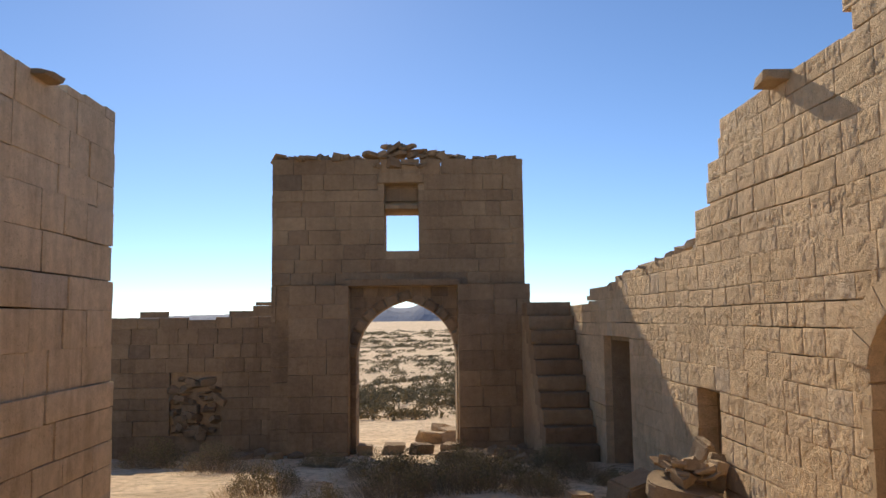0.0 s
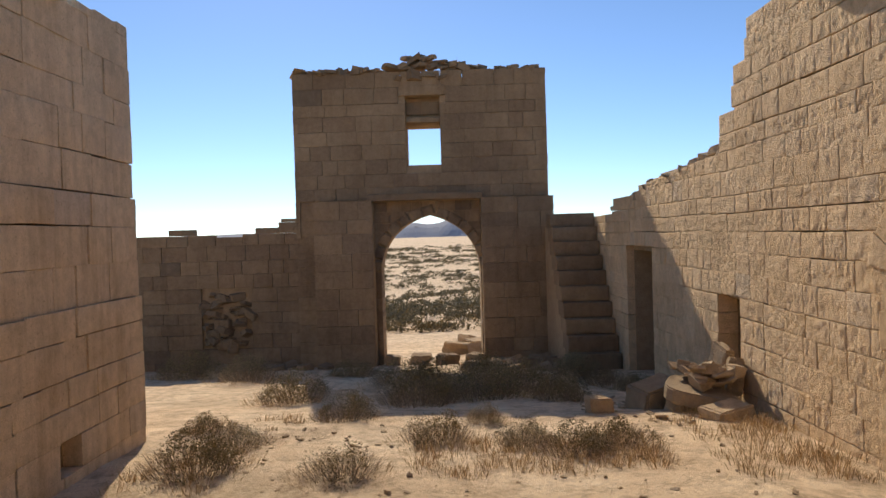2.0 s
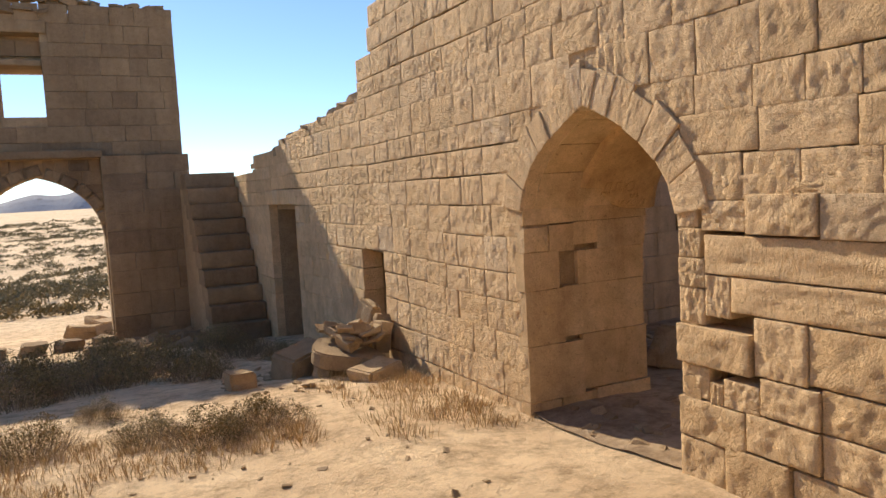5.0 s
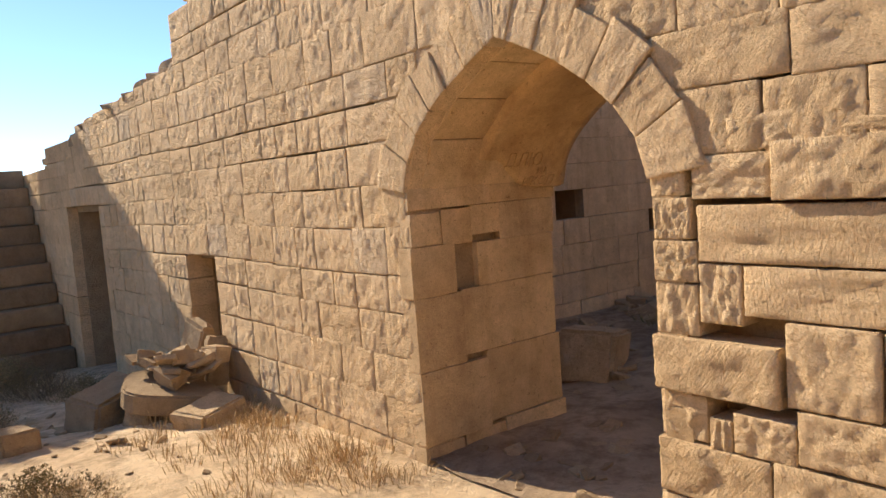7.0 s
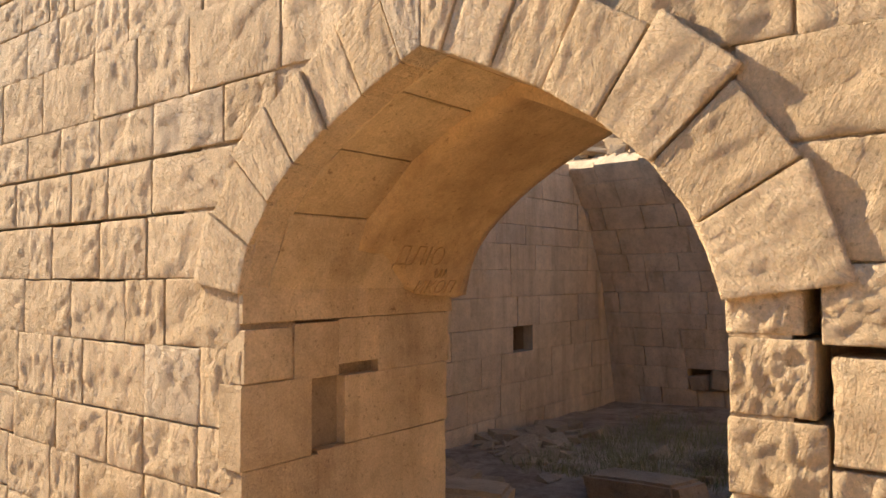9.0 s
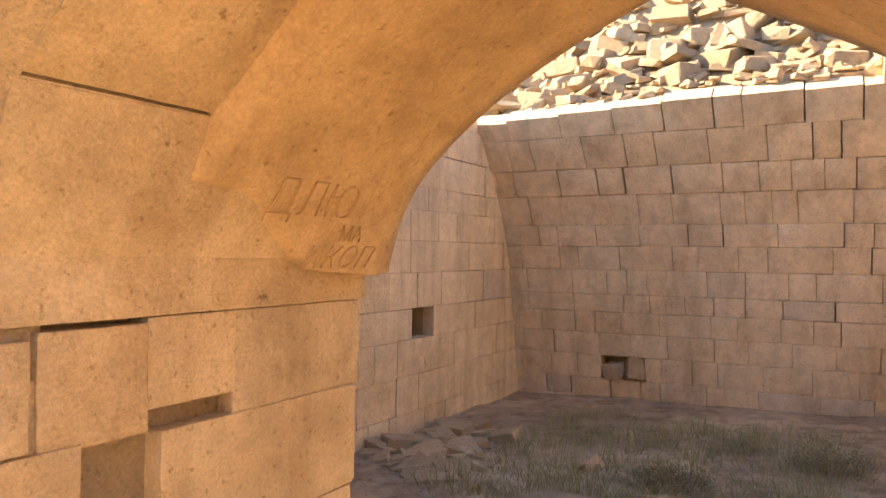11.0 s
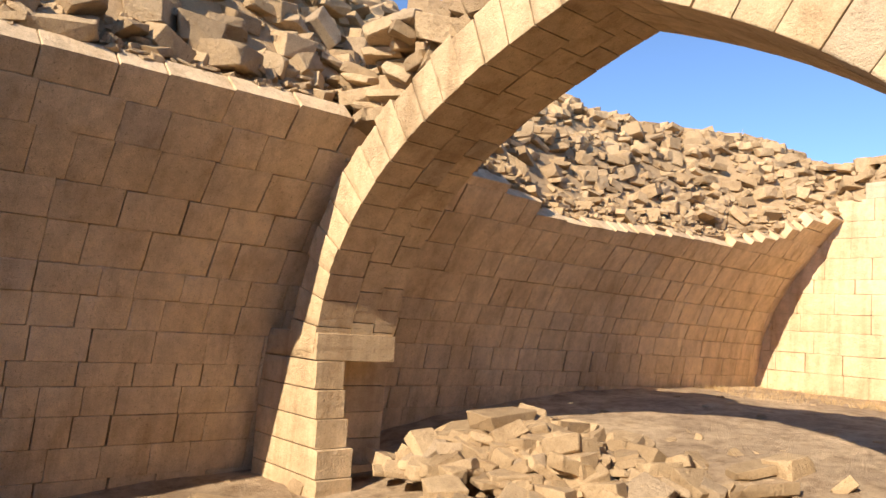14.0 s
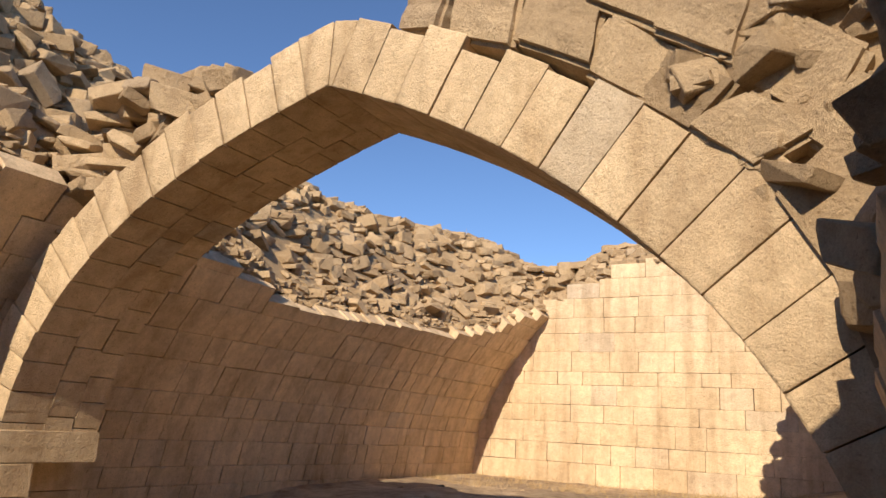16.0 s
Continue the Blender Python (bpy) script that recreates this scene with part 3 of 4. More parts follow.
# ---- hall: far wall, leaning in as the foot of a lost vault ----
def far_top(y):
    return lerp_table(y, ((-7, 3.9), (-6.2, 3.66), (-5.2, 3.27), (-4.8, 3.16), (-1.9, 2.96), (-0.75, 2.92), (-0.55, 3.08), (0.05, 3.12), (1.3, 3.2), (2.4, 3.31), (3.2, 3.28), (4.83, 3.23), (4.87, 3.1), (6.1, 3.07), (7.4, 3.02), (8.5, 2.97)))


def far_place(u, z):
    a = (far_x(z + 0.1, u) - far_x(z - 0.1, u)) / 0.2
    return (far_x(z, u), u, z), (-1, (far_x(z, u + 0.2) - far_x(z, u - 0.2)) / 0.4, a), (a, 0, 1)


bm = bmesh.new()
zs = [-1.2, 0.0, 0.7, 1.3, 2.0, 2.45, 2.7, 2.88]
for i in range(37):
    y = -8.5 + 0.5 * i
    shift = max(far_x(1.0, y), far_x(1.0, y + 0.5)) - far_x(1.0)
    prism(bm, [(far_x(z) + shift + 0.17 + 0.12 * smooth(1, -4, y) * (z > 1), z) for z in zs] + [(13.2, 2.88), (13.2, -1.2)], "y", y, y + 0.5)
wall_far = part("wall_hall_far", done(bm), M_CORE)
tagged(wall_far, "long smooth ashlar hall wall curving inward under rubble, its vault fallen", "wall", kind="structure")


def far_gaps(za, zb):
    zc = (za + zb) / 2
    return [(7.02, 7.5)] if 0.3 < zc < 0.56 else []


pieces = courses(far_place, -6.8, 8.7, -0.15, 3.6, far_top, far_gaps, 0.25, (0.2, 0.56), 0.2, 0.003, 0.0025, 0.0, 11, 0.0, 0.22)
lay("block", pieces, "ashlar", M_ASHLAR, wall_far, [(10.5, 4, 1.5)])

pieces = courses(lambda u, z: ((near_x(z) - 0.02 + 0.04, u, z), (1, 0, -(near_x(z + 0.1) - near_x(z - 0.1)) / 0.2), ((near_x(z + 0.1) - near_x(z - 0.1)) / 0.2, 0, 1)), -6.6, 4.55, 0.0, 2.7, lambda u: 2.75 if u < 2 else 2.0, lambda a, c: [(1.2, 2.2)], 0.275, (0.3, 0.62), 0.1, 0.005, 0.006, 0.0, 13)
pieces += courses(lambda u, z: ((near_x(z) + 0.02, u, z), (1, 0, -(near_x(z + 0.1) - near_x(z - 0.1)) / 0.2), ((near_x(z + 0.1) - near_x(z - 0.1)) / 0.2, 0, 1)), 6.25, 8.5, -0.1, 2.7, lambda u: 2.75, lambda a, c: [], 0.275, (0.3, 0.62), 0.1, 0.005, 0.006, 0.0, 14)
lay("vault_block", pieces, "ashlar", M_ASHLAR, wall_court, [(4.6, 3, 2)], 120)

# ---- hall: end walls ----
bm = bmesh.new()
top_n = [(10.9, 1.0), (10.5, 2.1), (10.1, 2.7), (9.7, 2.95), (9.0, 2.9), (6.6, 2.9), (4.4, 2.9)]
prism(bm, [(3.8, -1), (11.4, -1), *top_n], "y", 9.0, 9.3)
prism(bm, [(9.0, -1), (11.4, -1), (10.9, 1.0), (10.5, 2.1), (10.1, 2.7), (9.7, 2.95), (9.0, 2.9)], "y", 8.62, 9.0)
for x0, x1, z0, z1 in ((3.8, 7.0, -1, 2.9), (7.0, 7.44, -1, 1.13), (7.0, 7.44, 1.49, 2.9), (7.44, 8.62, -1, 2.9), (8.62, 9.0, -1, 0.8), (8.62, 9.0, 1.2, 2.9)):
    prism(bm, [(x0, z0), (x1, z0), (x1, z1), (x0, z1)], "y", 8.62, 9.0)
wall_n = part("wall_hall_north", done(bm), M_CORE)
tagged(wall_n, "end wall of the hall in stained sandstone blocks with a small square niche", "wall", kind="structure")


def n_gaps(za, zb):
    zc = (za + zb) / 2
    out = []
    if 0.82 < zc < 1.2:
        out.append((8.62, 9.0))
    if 1.13 < zc < 1.49:
        out.append((7.0, 7.44))
    return out


pieces = courses(lambda u, z: ((u, 8.5, z), (0, -1, 0), (0, 0, 1)), 4.0, 11.05, -0.2, 3.7, lambda u: lerp_table(u, ((4.4, 3.0), (9.0, 3.0), (9.8, 3.05), (10.3, 2.9), (10.6, 2.4), (10.9, 1.7), (11.05, 1.2))), n_gaps, 0.27, (0.3, 0.6), 0.16, 0.004, 0.005, 0.0, 21)
lay("block", pieces, "ashlar", M_ASHLAR, wall_n, [(8.5, 8.5, 1)])

bm = bmesh.new()
prism(bm, [(3.8, -1), (11.4, -1), (10.95, 1.0), (10.6, 2.4), (10.1, 3.3), (9.2, 4.2), (8.3, 4.6), (7.2, 4.95), (5.6, 4.5), (4.0, 4.0)], "y", -8.2, -6.82)
wall_s = part("wall_hall_south", done(bm), M_CORE)
tagged(wall_s, "sunlit end wall of the hall in pale streaked sandstone under rubble", "wall", kind="structure")
pieces = courses(lambda u, z: ((u, -6.7, z), (0, 1, 0), (0, 0, 1)), 4.2, 11.1, 0.5, 4.9, lambda u: lerp_table(u, ((4.2, 3.6), (5.6, 4.3), (7.2, 4.8), (8.3, 4.55), (9.2, 4.15), (9.9, 3.75), (10.3, 3.35), (10.7, 2.7), (11, 2.2))), lambda a, c: [], 0.285, (0.34, 0.7), 0.16, 0.004, 0.005, 0.0, 31, 0.0, 0.15)
lay("block", pieces, "ashlar", M_ASHLAR, wall_s, [(8, -6.7, 2)])

# ---- hall: transverse arch on its pier ----
def bez(p, c, q, n):
    return [tuple((1 - t) ** 2 * a + 2 * t * (1 - t) * m + t * t * b for a, m, b in zip(p, c, q)) for t in (i / n for i in range(n + 1))]


arch = new("transverse_arch")
arch.location = (7.45, 1.65, 0.3)
tagged(arch, "free-standing pointed arch of long pale voussoirs spanning the roofless hall", "arch", kind="structure")
to_arch = Matrix.Translation((-7.45, -1.65, -0.3))
APEX = (7.45, 3.69)
left = bez((10.1, 1.38), (10.06, 2.98), APEX, 24)
right = bez((4.72, 1.25), (5.25, 2.86), APEX, 24)
def arch_put(y0):
    return lambda p, q, d: (p - 7.45, y0 - d - 1.65, q - 0.3)


for curve, step in ((left, 0.225), (right, 0.25)):
    for y0, deep in ((2.13, 0.336), (1.79, 0.226), (1.56, 0.226)):
        wedges("voussoir", curve, step * (1.0 if y0 > 2 else 1.22 if y0 > 1.6 else 0.9), arch_put(y0), deep, (lambda p: 0.40 + (R.uniform(0.0, 0.13) if p < 7 else R.uniform(-0.03, 0.05)) + (0.18 if p < 5.7 else 0)) if y0 > 2 else (lambda p: 0.36), "ashlar", M_ARCH, arch, 7.45)
pieces = []
z = -0.05
for i in range(7):
    h = 0.232
    zc = z + h / 2
    out = 10.06 - (0.05, 0.16, 0.14, 0.1, 0.07, 0.03, 0.0)[i]
    pieces.append(to_arch @ block_at(((out + 11.0) / 2, 2.13, zc), (0, 1, 0), (0, 0, 1), 11.0 - out, h - 0.007, (0.95, 0.34, 0.34, 0.3, 0.27, 0.27, 0.8)[i]))
    if i < 6:
        pieces.append(to_arch @ block_at((10.8, 1.75, zc), (0, 1, 0), (0, 0, 1), 0.9, h - 0.004, 0.55))
    pieces.append(to_arch @ block_at((4.35, 2.13, zc), (0, 1, 0), (0, 0, 1), 0.8, h - 0.007, 0.95))
    z += h
lay("pier_block", pieces, "ashlar", M_ARCH, arch, [(0, 0, 0)])


# ---- rubble ----
def heap(name, label, spots, material=M_RUBBLE, category="rubble", most=300, core=None):
    """A heap of broken stones. spots: place, size, squash, as (x, y, z, s)."""
    base = new(name) if core is None else core
    if core is None:
        base.location = spots[0][:3]
    inv = base.matrix_basis.inverted()
    tagged(base, label, category, kind="structure" if core is not None else "")
    out = []
    for x, y, z, s in spots:
        turn = Euler((R.gauss(0, 0.24), R.gauss(0, 0.24), R.uniform(0, 6.28))).to_matrix().to_4x4()
        out.append(inv @ Matrix.Translation((x, y, z)) @ turn @ Matrix.Diagonal((s * R.uniform(0.8, 1.5), s * R.uniform(0.7, 1.1), s * R.uniform(0.5, 0.85), 1)))
    lay("stone", out, "rock", material, base, [(8, 2, 3)] if core is not None else [(0, 0, 0)], most, "stone_mass")
    return base


def bank_z(x, y):
    """The face of fallen fill above the far wall."""
    foot = far_top(y)
    x0 = far_x(foot, y) + 0.12
    crest = lerp_table(y, ((-8, 5.5), (-5.5, 5.3), (-1.8, 5.25), (0.5, 5.55), (2, 5.85), (5, 5.85), (7.4, 5.2), (8.2, 4.3), (9.5, 3.9)))
    return foot - 0.03 + (crest - foot) * smooth(-0.3, 2.2, x - x0) + 0.10 * noise.noise((x * 1.7, y * 1.7, 8)) * smooth(0.1, 0.4, x - x0)


bm = bmesh.new()
grid = []
for j in range(96):
    y = -8.4 + 18.2 * j / 95
    x0 = far_x(far_top(y), y) + 0.15
    line = [(x0 + 0.31, far_top(y) - 0.5)] + [(x0 + (13.2 - x0) * (i / 20) ** 1.5, None) for i in range(21)]
    grid.append([bm.verts.new((x, y, bank_z(x, y) if z is None else z)) for x, z in line])
for a, c in zip(grid, grid[1:]):
    for i in range(21):
        bm.faces.new((a[i], a[i + 1], c[i + 1], c[i]))
bank = part("rubble_bank", done(bm), M_CORE)
spots = []
for _ in range(3900):
    y = R.uniform(-8.4, 8.9)
    x0 = far_x(far_top(y), y) + 0.12
    d = R.random() ** 0.9 * 2.8
    s = R.choice((0.08, 0.11, 0.14, 0.18, 0.24, 0.3)) * R.uniform(0.8, 1.25)
    if d < 0.2:
        s *= 0.5
    elif y > 1 and R.random() < 0.16:
        s = R.uniform(0.3, 0.46)
    spots.append((x0 + d, y, bank_z(x0 + d, y) + s * 0.02, s))
for _ in range(420):
    y = R.uniform(-6.9, 8.5)
    d = R.uniform(0.02, 0.4)
    x0 = far_x(far_top(y), y) + 0.12
    s = R.uniform(0.06, 0.15)
    spots.append((x0 + d, y, bank_z(x0 + d, y) + s * 0.15, s))
heap("rubble_bank", "bank of fallen angular sandstone rubble above the hall wall", spots, core=bank)

# rubble over the arch's near haunch and along the courtyard wall's broken top
bm = bmesh.new()
prism(bm, [(3.6, 2.6), (4.9, 2.55), (5.08, 2.9), (5.35, 3.3), (4.8, 3.8), (4.1, 4.3), (3.6, 4.3)], "y", -7.0, 2.0)
prism(bm, [(3.6, 2.0), (4.55, 1.95), (4.6, 2.1), (4.3, 2.6), (3.8, 3.3)], "y", 2.0, 4.5)
haunch = part("rubble_haunch", done(bm), M_CORE)
spots = []
for _ in range(900):
    y = 2.05 - 8.8 * R.random() ** 1.4
    t = R.random()
    x, z = lerp_table(t, ((0, 5.05), (0.4, 5.4), (0.7, 4.8), (1, 4.1))), lerp_table(t, ((0, 2.85), (0.4, 3.4), (0.7, 3.9), (1, 4.4)))
    s = R.choice((0.09, 0.13, 0.18, 0.25))
    spots.append((x, y, z, s))
for _ in range(90):
    y = R.uniform(2.0, 4.4)
    t = R.random()
    spots.append((lerp_table(t, ((0, 4.66), (0.5, 4.35), (1, 3.8))), y, lerp_table(t, ((0, 2.15), (0.5, 2.7), (1, 3.4))), R.uniform(0.2, 0.4)))
for _ in range(110):
    spots.append((R.uniform(4.0, 5.25), R.uniform(1.95, 2.08), R.uniform(2.75, 4.15), R.uniform(0.14, 0.3)))
heap("rubble_haunch", "broken vault haunch of large tumbled sandstone blocks", spots, core=haunch)
# rubble over the far haunch
spots = []
for _ in range(130):
    x = R.uniform(8.3, 10.3)
    zt = lerp_table(x, ((7.4, 4.1), (8.5, 3.78), (9.3, 3.5), (9.8, 3.15), (10.4, 2.6)))
    spots.append((x + 0.15, R.uniform(1.25, 1.95), zt + R.uniform(0.0, 0.25 + 0.45 * (x - 8.3)), R.uniform(0.2, 0.42)))
heap("rubble_spandrel", "loose stones lodged on the shoulder of the arch", spots)
# fill and stones on top of the south wall
def crest_z(x):
    return lerp_table(x, ((3.6, 4.1), (5.6, 4.6), (7.2, 5.0), (8.0, 5.14), (8.8, 5.12), (9.4, 4.85), (10.5, 4.95), (12.0, 5.25), (13.2, 5.3)))


def end_top(x):
    return lerp_table(x, ((4.2, 3.8), (5.6, 4.45), (7.2, 4.75), (8.3, 4.58), (9.2, 4.15), (9.9, 3.55), (10.4, 3.4), (13.2, 3.4)))


bm = bmesh.new()
grid = []
for i in range(49):
    x = 3.6 + 0.2 * i
    grid.append([bm.verts.new((x, -6.82 - 0.1 * j, end_top(x) - 0.12 + (crest_z(x) - end_top(x)) * smooth(0, 9, j) + 0.06 * noise.noise((x * 2, j * 0.3, 4)))) for j in range(15)])
for a, c in zip(grid, grid[1:]):
    for j in range(14):
        bm.faces.new((a[j], c[j], c[j + 1], a[j + 1]))
crest = part("rubble_crest", done(bm), M_CORE)
spots = []
for _ in range(620):
    x, j = R.uniform(4.6, 12.6), R.uniform(0, 10)
    spots.append((x, -6.8 - 0.1 * j, end_top(x) - 0.08 + (crest_z(x) - end_top(x)) * smooth(0, 9, j) + R.uniform(-0.03, 0.06), R.choice((0.1, 0.14, 0.2, 0.28, 0.36))))
heap("rubble_crest", "loose flat stones banked along the top of the end wall", spots, core=crest)
# the heap on the hall floor below the arch
spots = []
for _ in range(430):
    a, d = R.uniform(0, 6.28), abs(R.gauss(0, 0.9))
    x, y = 8.7 + 1.5 * d * math.cos(a), 0.9 + 0.95 * d * math.sin(a)
    if x > 10.3 or x < 5.6:
        continue
    s = R.choice((0.09, 0.12, 0.16, 0.21, 0.27, 0.34))
    hump = 0.4 * math.exp(-((x - 9.1) / 1.1) ** 2 - ((y - 0.9) / 0.8) ** 2)
    spots.append((x, y, ground_z(x, y) + hump + s * 0.15, s))
spots += [(9.15, 0.85, 0.95, 0.44), (8.6, 1.4, 0.62, 0.36), (8.3, 1.0, 0.75, 0.34), (8.0, 1.9, 0.4, 0.32), (7.4, 2.3, 0.3, 0.28), (7.3, 1.6, 0.42, 0.36)]
heap("rubble_heap", "heap of pale angular fallen blocks on the hall floor", spots)

# ---- gate tower ----
GATE = pointed(-1.42, (-0.24, 2.48), 0.95, 1.12)
GY = 18.55
bm = bmesh.new()
for x0, x1, z0, z1 in ((-3.38, -0.74, 2.8, 5.72), (0.08, 2.58, 2.8, 5.72), (-0.74, 0.08, 2.8, 3.66), (-0.74, 0.08, 5.3, 5.72)):
    prism(bm, [(x0, z0), (x1, z0), (x1, z1), (x0, z1)], "y", GY + 0.06, GY + 1.3)
prism(bm, [(-0.74, 4.68), (0.08, 4.68), (0.08, 5.3), (-0.74, 5.3)], "y", GY + 0.42, GY + 1.3)
prism(bm, [(-2.92, -1.8), (-1.56, -1.8), (-1.56, 2.76), (-2.92, 2.76)], "y", 18.27, GY + 1.3)
prism(bm, [(-3.4, -1.8), (-2.92, -1.8), (-2.92, 2.8), (-3.4, 2.8)], "y", GY + 0.1, GY + 1.3)
prism(bm, [(0.98, -1.8), (2.66, -1.8), (2.66, 2.8), (0.98, 2.8)], "y", 18.35, GY + 1.3)
k = len(GATE) // 2
prism(bm, [(-1.56, -1.8), (GATE[0][0], -1.8), *GATE[:k + 1], (GATE[k][0], 2.8), (-1.56, 2.8)], "y", 18.68, GY + 0.95)
prism(bm, [(0.98, 2.8), (GATE[k][0], 2.8), *GATE[k:], (GATE[-1][0], -1.8), (0.98, -1.8)], "y", 18.68, GY + 0.95)
tower = part("wall_gate_tower", done(bm), M_CORE)
tagged(tower, "square two-storey gate tower of weathered blocks, shade darkened in, arch below and window above", "gate tower", kind="structure")
south = lambda y: (lambda u, z: ((u, y, z), (0, -1, 0), (0, 0, 1)))
pieces = courses(south(GY), -3.4, 2.6, 2.86, 5.98, lambda u: 5.93, lambda a, c: [(-0.74, 0.08)] if 3.6 < (a + c) / 2 < 5.3 else [(-0.9, 0.22)] if (a + c) / 2 > 5.3 and a < 5.5 else [], 0.31, (0.34, 0.8), 0.14, 0.006, 0.008, 0.0, 41)
pieces += courses(south(18.2), -2.94, -1.57, -1.4, 2.8, lambda u: 2.84, lambda a, c: [], 0.42, (0.4, 0.9), 0.12, 0.006, 0.006, 0.0, 42)
pieces += courses(south(18.28), 0.98, 2.68, -1.4, 2.8, lambda u: 2.86, lambda a, c: [], 0.40, (0.4, 0.85), 0.12, 0.006, 0.008, 0.0, 43)
pieces += courses(south(18.6), -3.42, -2.94, -1.4, 2.8, lambda u: 2.84, lambda a, c: [], 0.34, (0.4, 0.5), 0.12, 0.006, 0.008, 0.0, 44)


def gate_gaps(za, zb):
    zc = (za + zb) / 2
    if zc < 1.12:
        return [(-1.42, 0.95)]
    s = span_of(GATE, 1.12, min(zc - 0.12, 2.47)) or (-0.3, -0.2)
    return [(s[0] - 0.12, s[1] + 0.12)]


pieces += courses(south(18.64), -1.56, 0.98, -1.4, 2.8, lambda u: 2.84, gate_gaps, 0.26, (0.2, 0.4), 0.1, 0.01, 0.01, 0.0, 45)
for x, z, tx, tz in along(GATE, 0.3):
    n = Vector((-tz, 0, tx))
    if (n.x > 0) != (x > -0.24):
        n = -n
    if n.z < 0:
        n.z = -n.z
    pieces.append(block_at(Vector((x, 18.62, z)) + n * 0.11, (0, -1, 0), n, 0.295, 0.22, 0.9))
for x, ny in ((-1.42, 1), (0.95, -1)):
    for i in range(8):
        pieces.append(block_at((x, 19.05, -1.1 + i * 0.29), (ny, 0, 0), (0, 0, 1), 0.85, 0.28, 0.1))
# sides of the tower
pieces += courses(lambda u, z: ((-3.4, u, z), (-1, 0, 0), (0, 0, 1)), GY, GY + 1.3, 2.0, 5.8, lambda u: 5.86, lambda a, c: [], 0.31, (0.4, 0.8), 0.1, 0.006, 0.006, 0.0, 46)
pieces += courses(lambda u, z: ((2.6, u, z), (1, 0, 0), (0, 0, 1)), GY, GY + 1.3, 2.0, 5.8, lambda u: 5.86, lambda a, c: [], 0.31, (0.4, 0.8), 0.1, 0.006, 0.006, 0.0, 47)
pieces.append(block_at((-0.34, GY - 0.02, 5.42), (0, -1, 0), (0, 0, 1), 1.1, 0.24, 0.5))       # lintel
pieces.append(block_at((-0.33, 18.3, 2.9), (0, -1, 0), (0, 0, 1), 2.7, 0.16, 0.5))             # ledge over the gate
pieces.append(block_at((-0.33, GY + 0.05, 4.73), (0, -1, 0), (0, 0, 1), 0.8, 0.12, 0.5))
for x, w in ((-0.55, 0.36), (-0.15, 0.42)):
    pieces.append(block_at((x, GY + 0.34, 5.05), (0, -1, 0), (0, 0, 1), w, 0.3, 0.1))
lay("block", pieces, "ashlar", M_GATE_SHADE, tower, [(0, 18.5, 2.5)])
spots = []
for _ in range(170):
    x = R.uniform(-3.3, 2.5)
    mound = 0.36 * math.exp(-((x + 0.35) / 0.8) ** 2)
    s = R.uniform(0.12, 0.3)
    spots.append((x, R.uniform(18.58, 19.2), 5.9 + R.uniform(-0.03, 0.04) + mound * R.uniform(0.2, 1), s))
for i, (x, z) in enumerate(((-0.9, 5.72), (-0.55, 5.75), (-0.2, 5.76), (0.15, 5.74), (-0.72, 5.95), (-0.4, 6.0), (-0.05, 5.98), (-0.3, 6.2), (-0.5, 6.16))):
    spots.append((x, 18.62, z, 0.34))
heap("rubble_parapet", "loose stones heaped along the broken top of the gate tower", spots, M_GATE_SHADE)

# ---- courtyard wall beside the gate ----
def side_top(x):
    return 2.18 + 0.10 * round(1.4 * noise.noise((x * 0.9, 3.1, 0))) + (0.35 * smooth(-3.9, -3.5, x))


bm = bmesh.new()
prism(bm, [(-14, -2), (-3.38, -2), (-3.38, 2.05), (-14, 2.0)], "y", 18.72, 19.8)
wall_gate_side = part("wall_gate_side", done(bm), M_CORE)
tagged(wall_gate_side, "low courtyard wall in shade with a broken hole filled with loose stones", "wall", kind="structure")
pieces = courses(south(18.62), -13.5, -3.4, -1.5, 2.4, side_top, lambda a, c: [(-5.75, -4.55)] if -0.55 < (a + c) / 2 < 0.75 else [], 0.3, (0.34, 0.75), 0.16, 0.006, 0.01, 0.0, 51)
lay("block", pieces, "ashlar", M_GATE_SHADE, wall_gate_side, [(-4.5, 18.6, 0)])
spots = [(R.uniform(-5.7, -4.6), 18.68, R.uniform(-0.6, 0.72), R.uniform(0.2, 0.42)) for _ in range(46)]
heap("rubble_fill", "irregular stones filling a breach in the wall", spots, M_GATE_SHADE)
spots = [(R.uniform(-6.5, -2.6), 18.5 - abs(R.gauss(0, 0.7)), -0.95 + R.uniform(0, 0.25), R.uniform(0.12, 0.4)) for _ in range(50)]
spots += [(R.uniform(0.6, 3.3), 17.6 - abs(R.gauss(0, 1.3)), -0.9 + R.uniform(0, 0.15), R.uniform(0.15, 0.5)) for _ in range(50)]
spots = [(x, y, ground_z(x, y) + s * 0.12, s) for x, y, z, s in spots]
heap("rubble_scatter", "fallen stones lying along the foot of the gate wall", spots, M_GATE_SHADE)

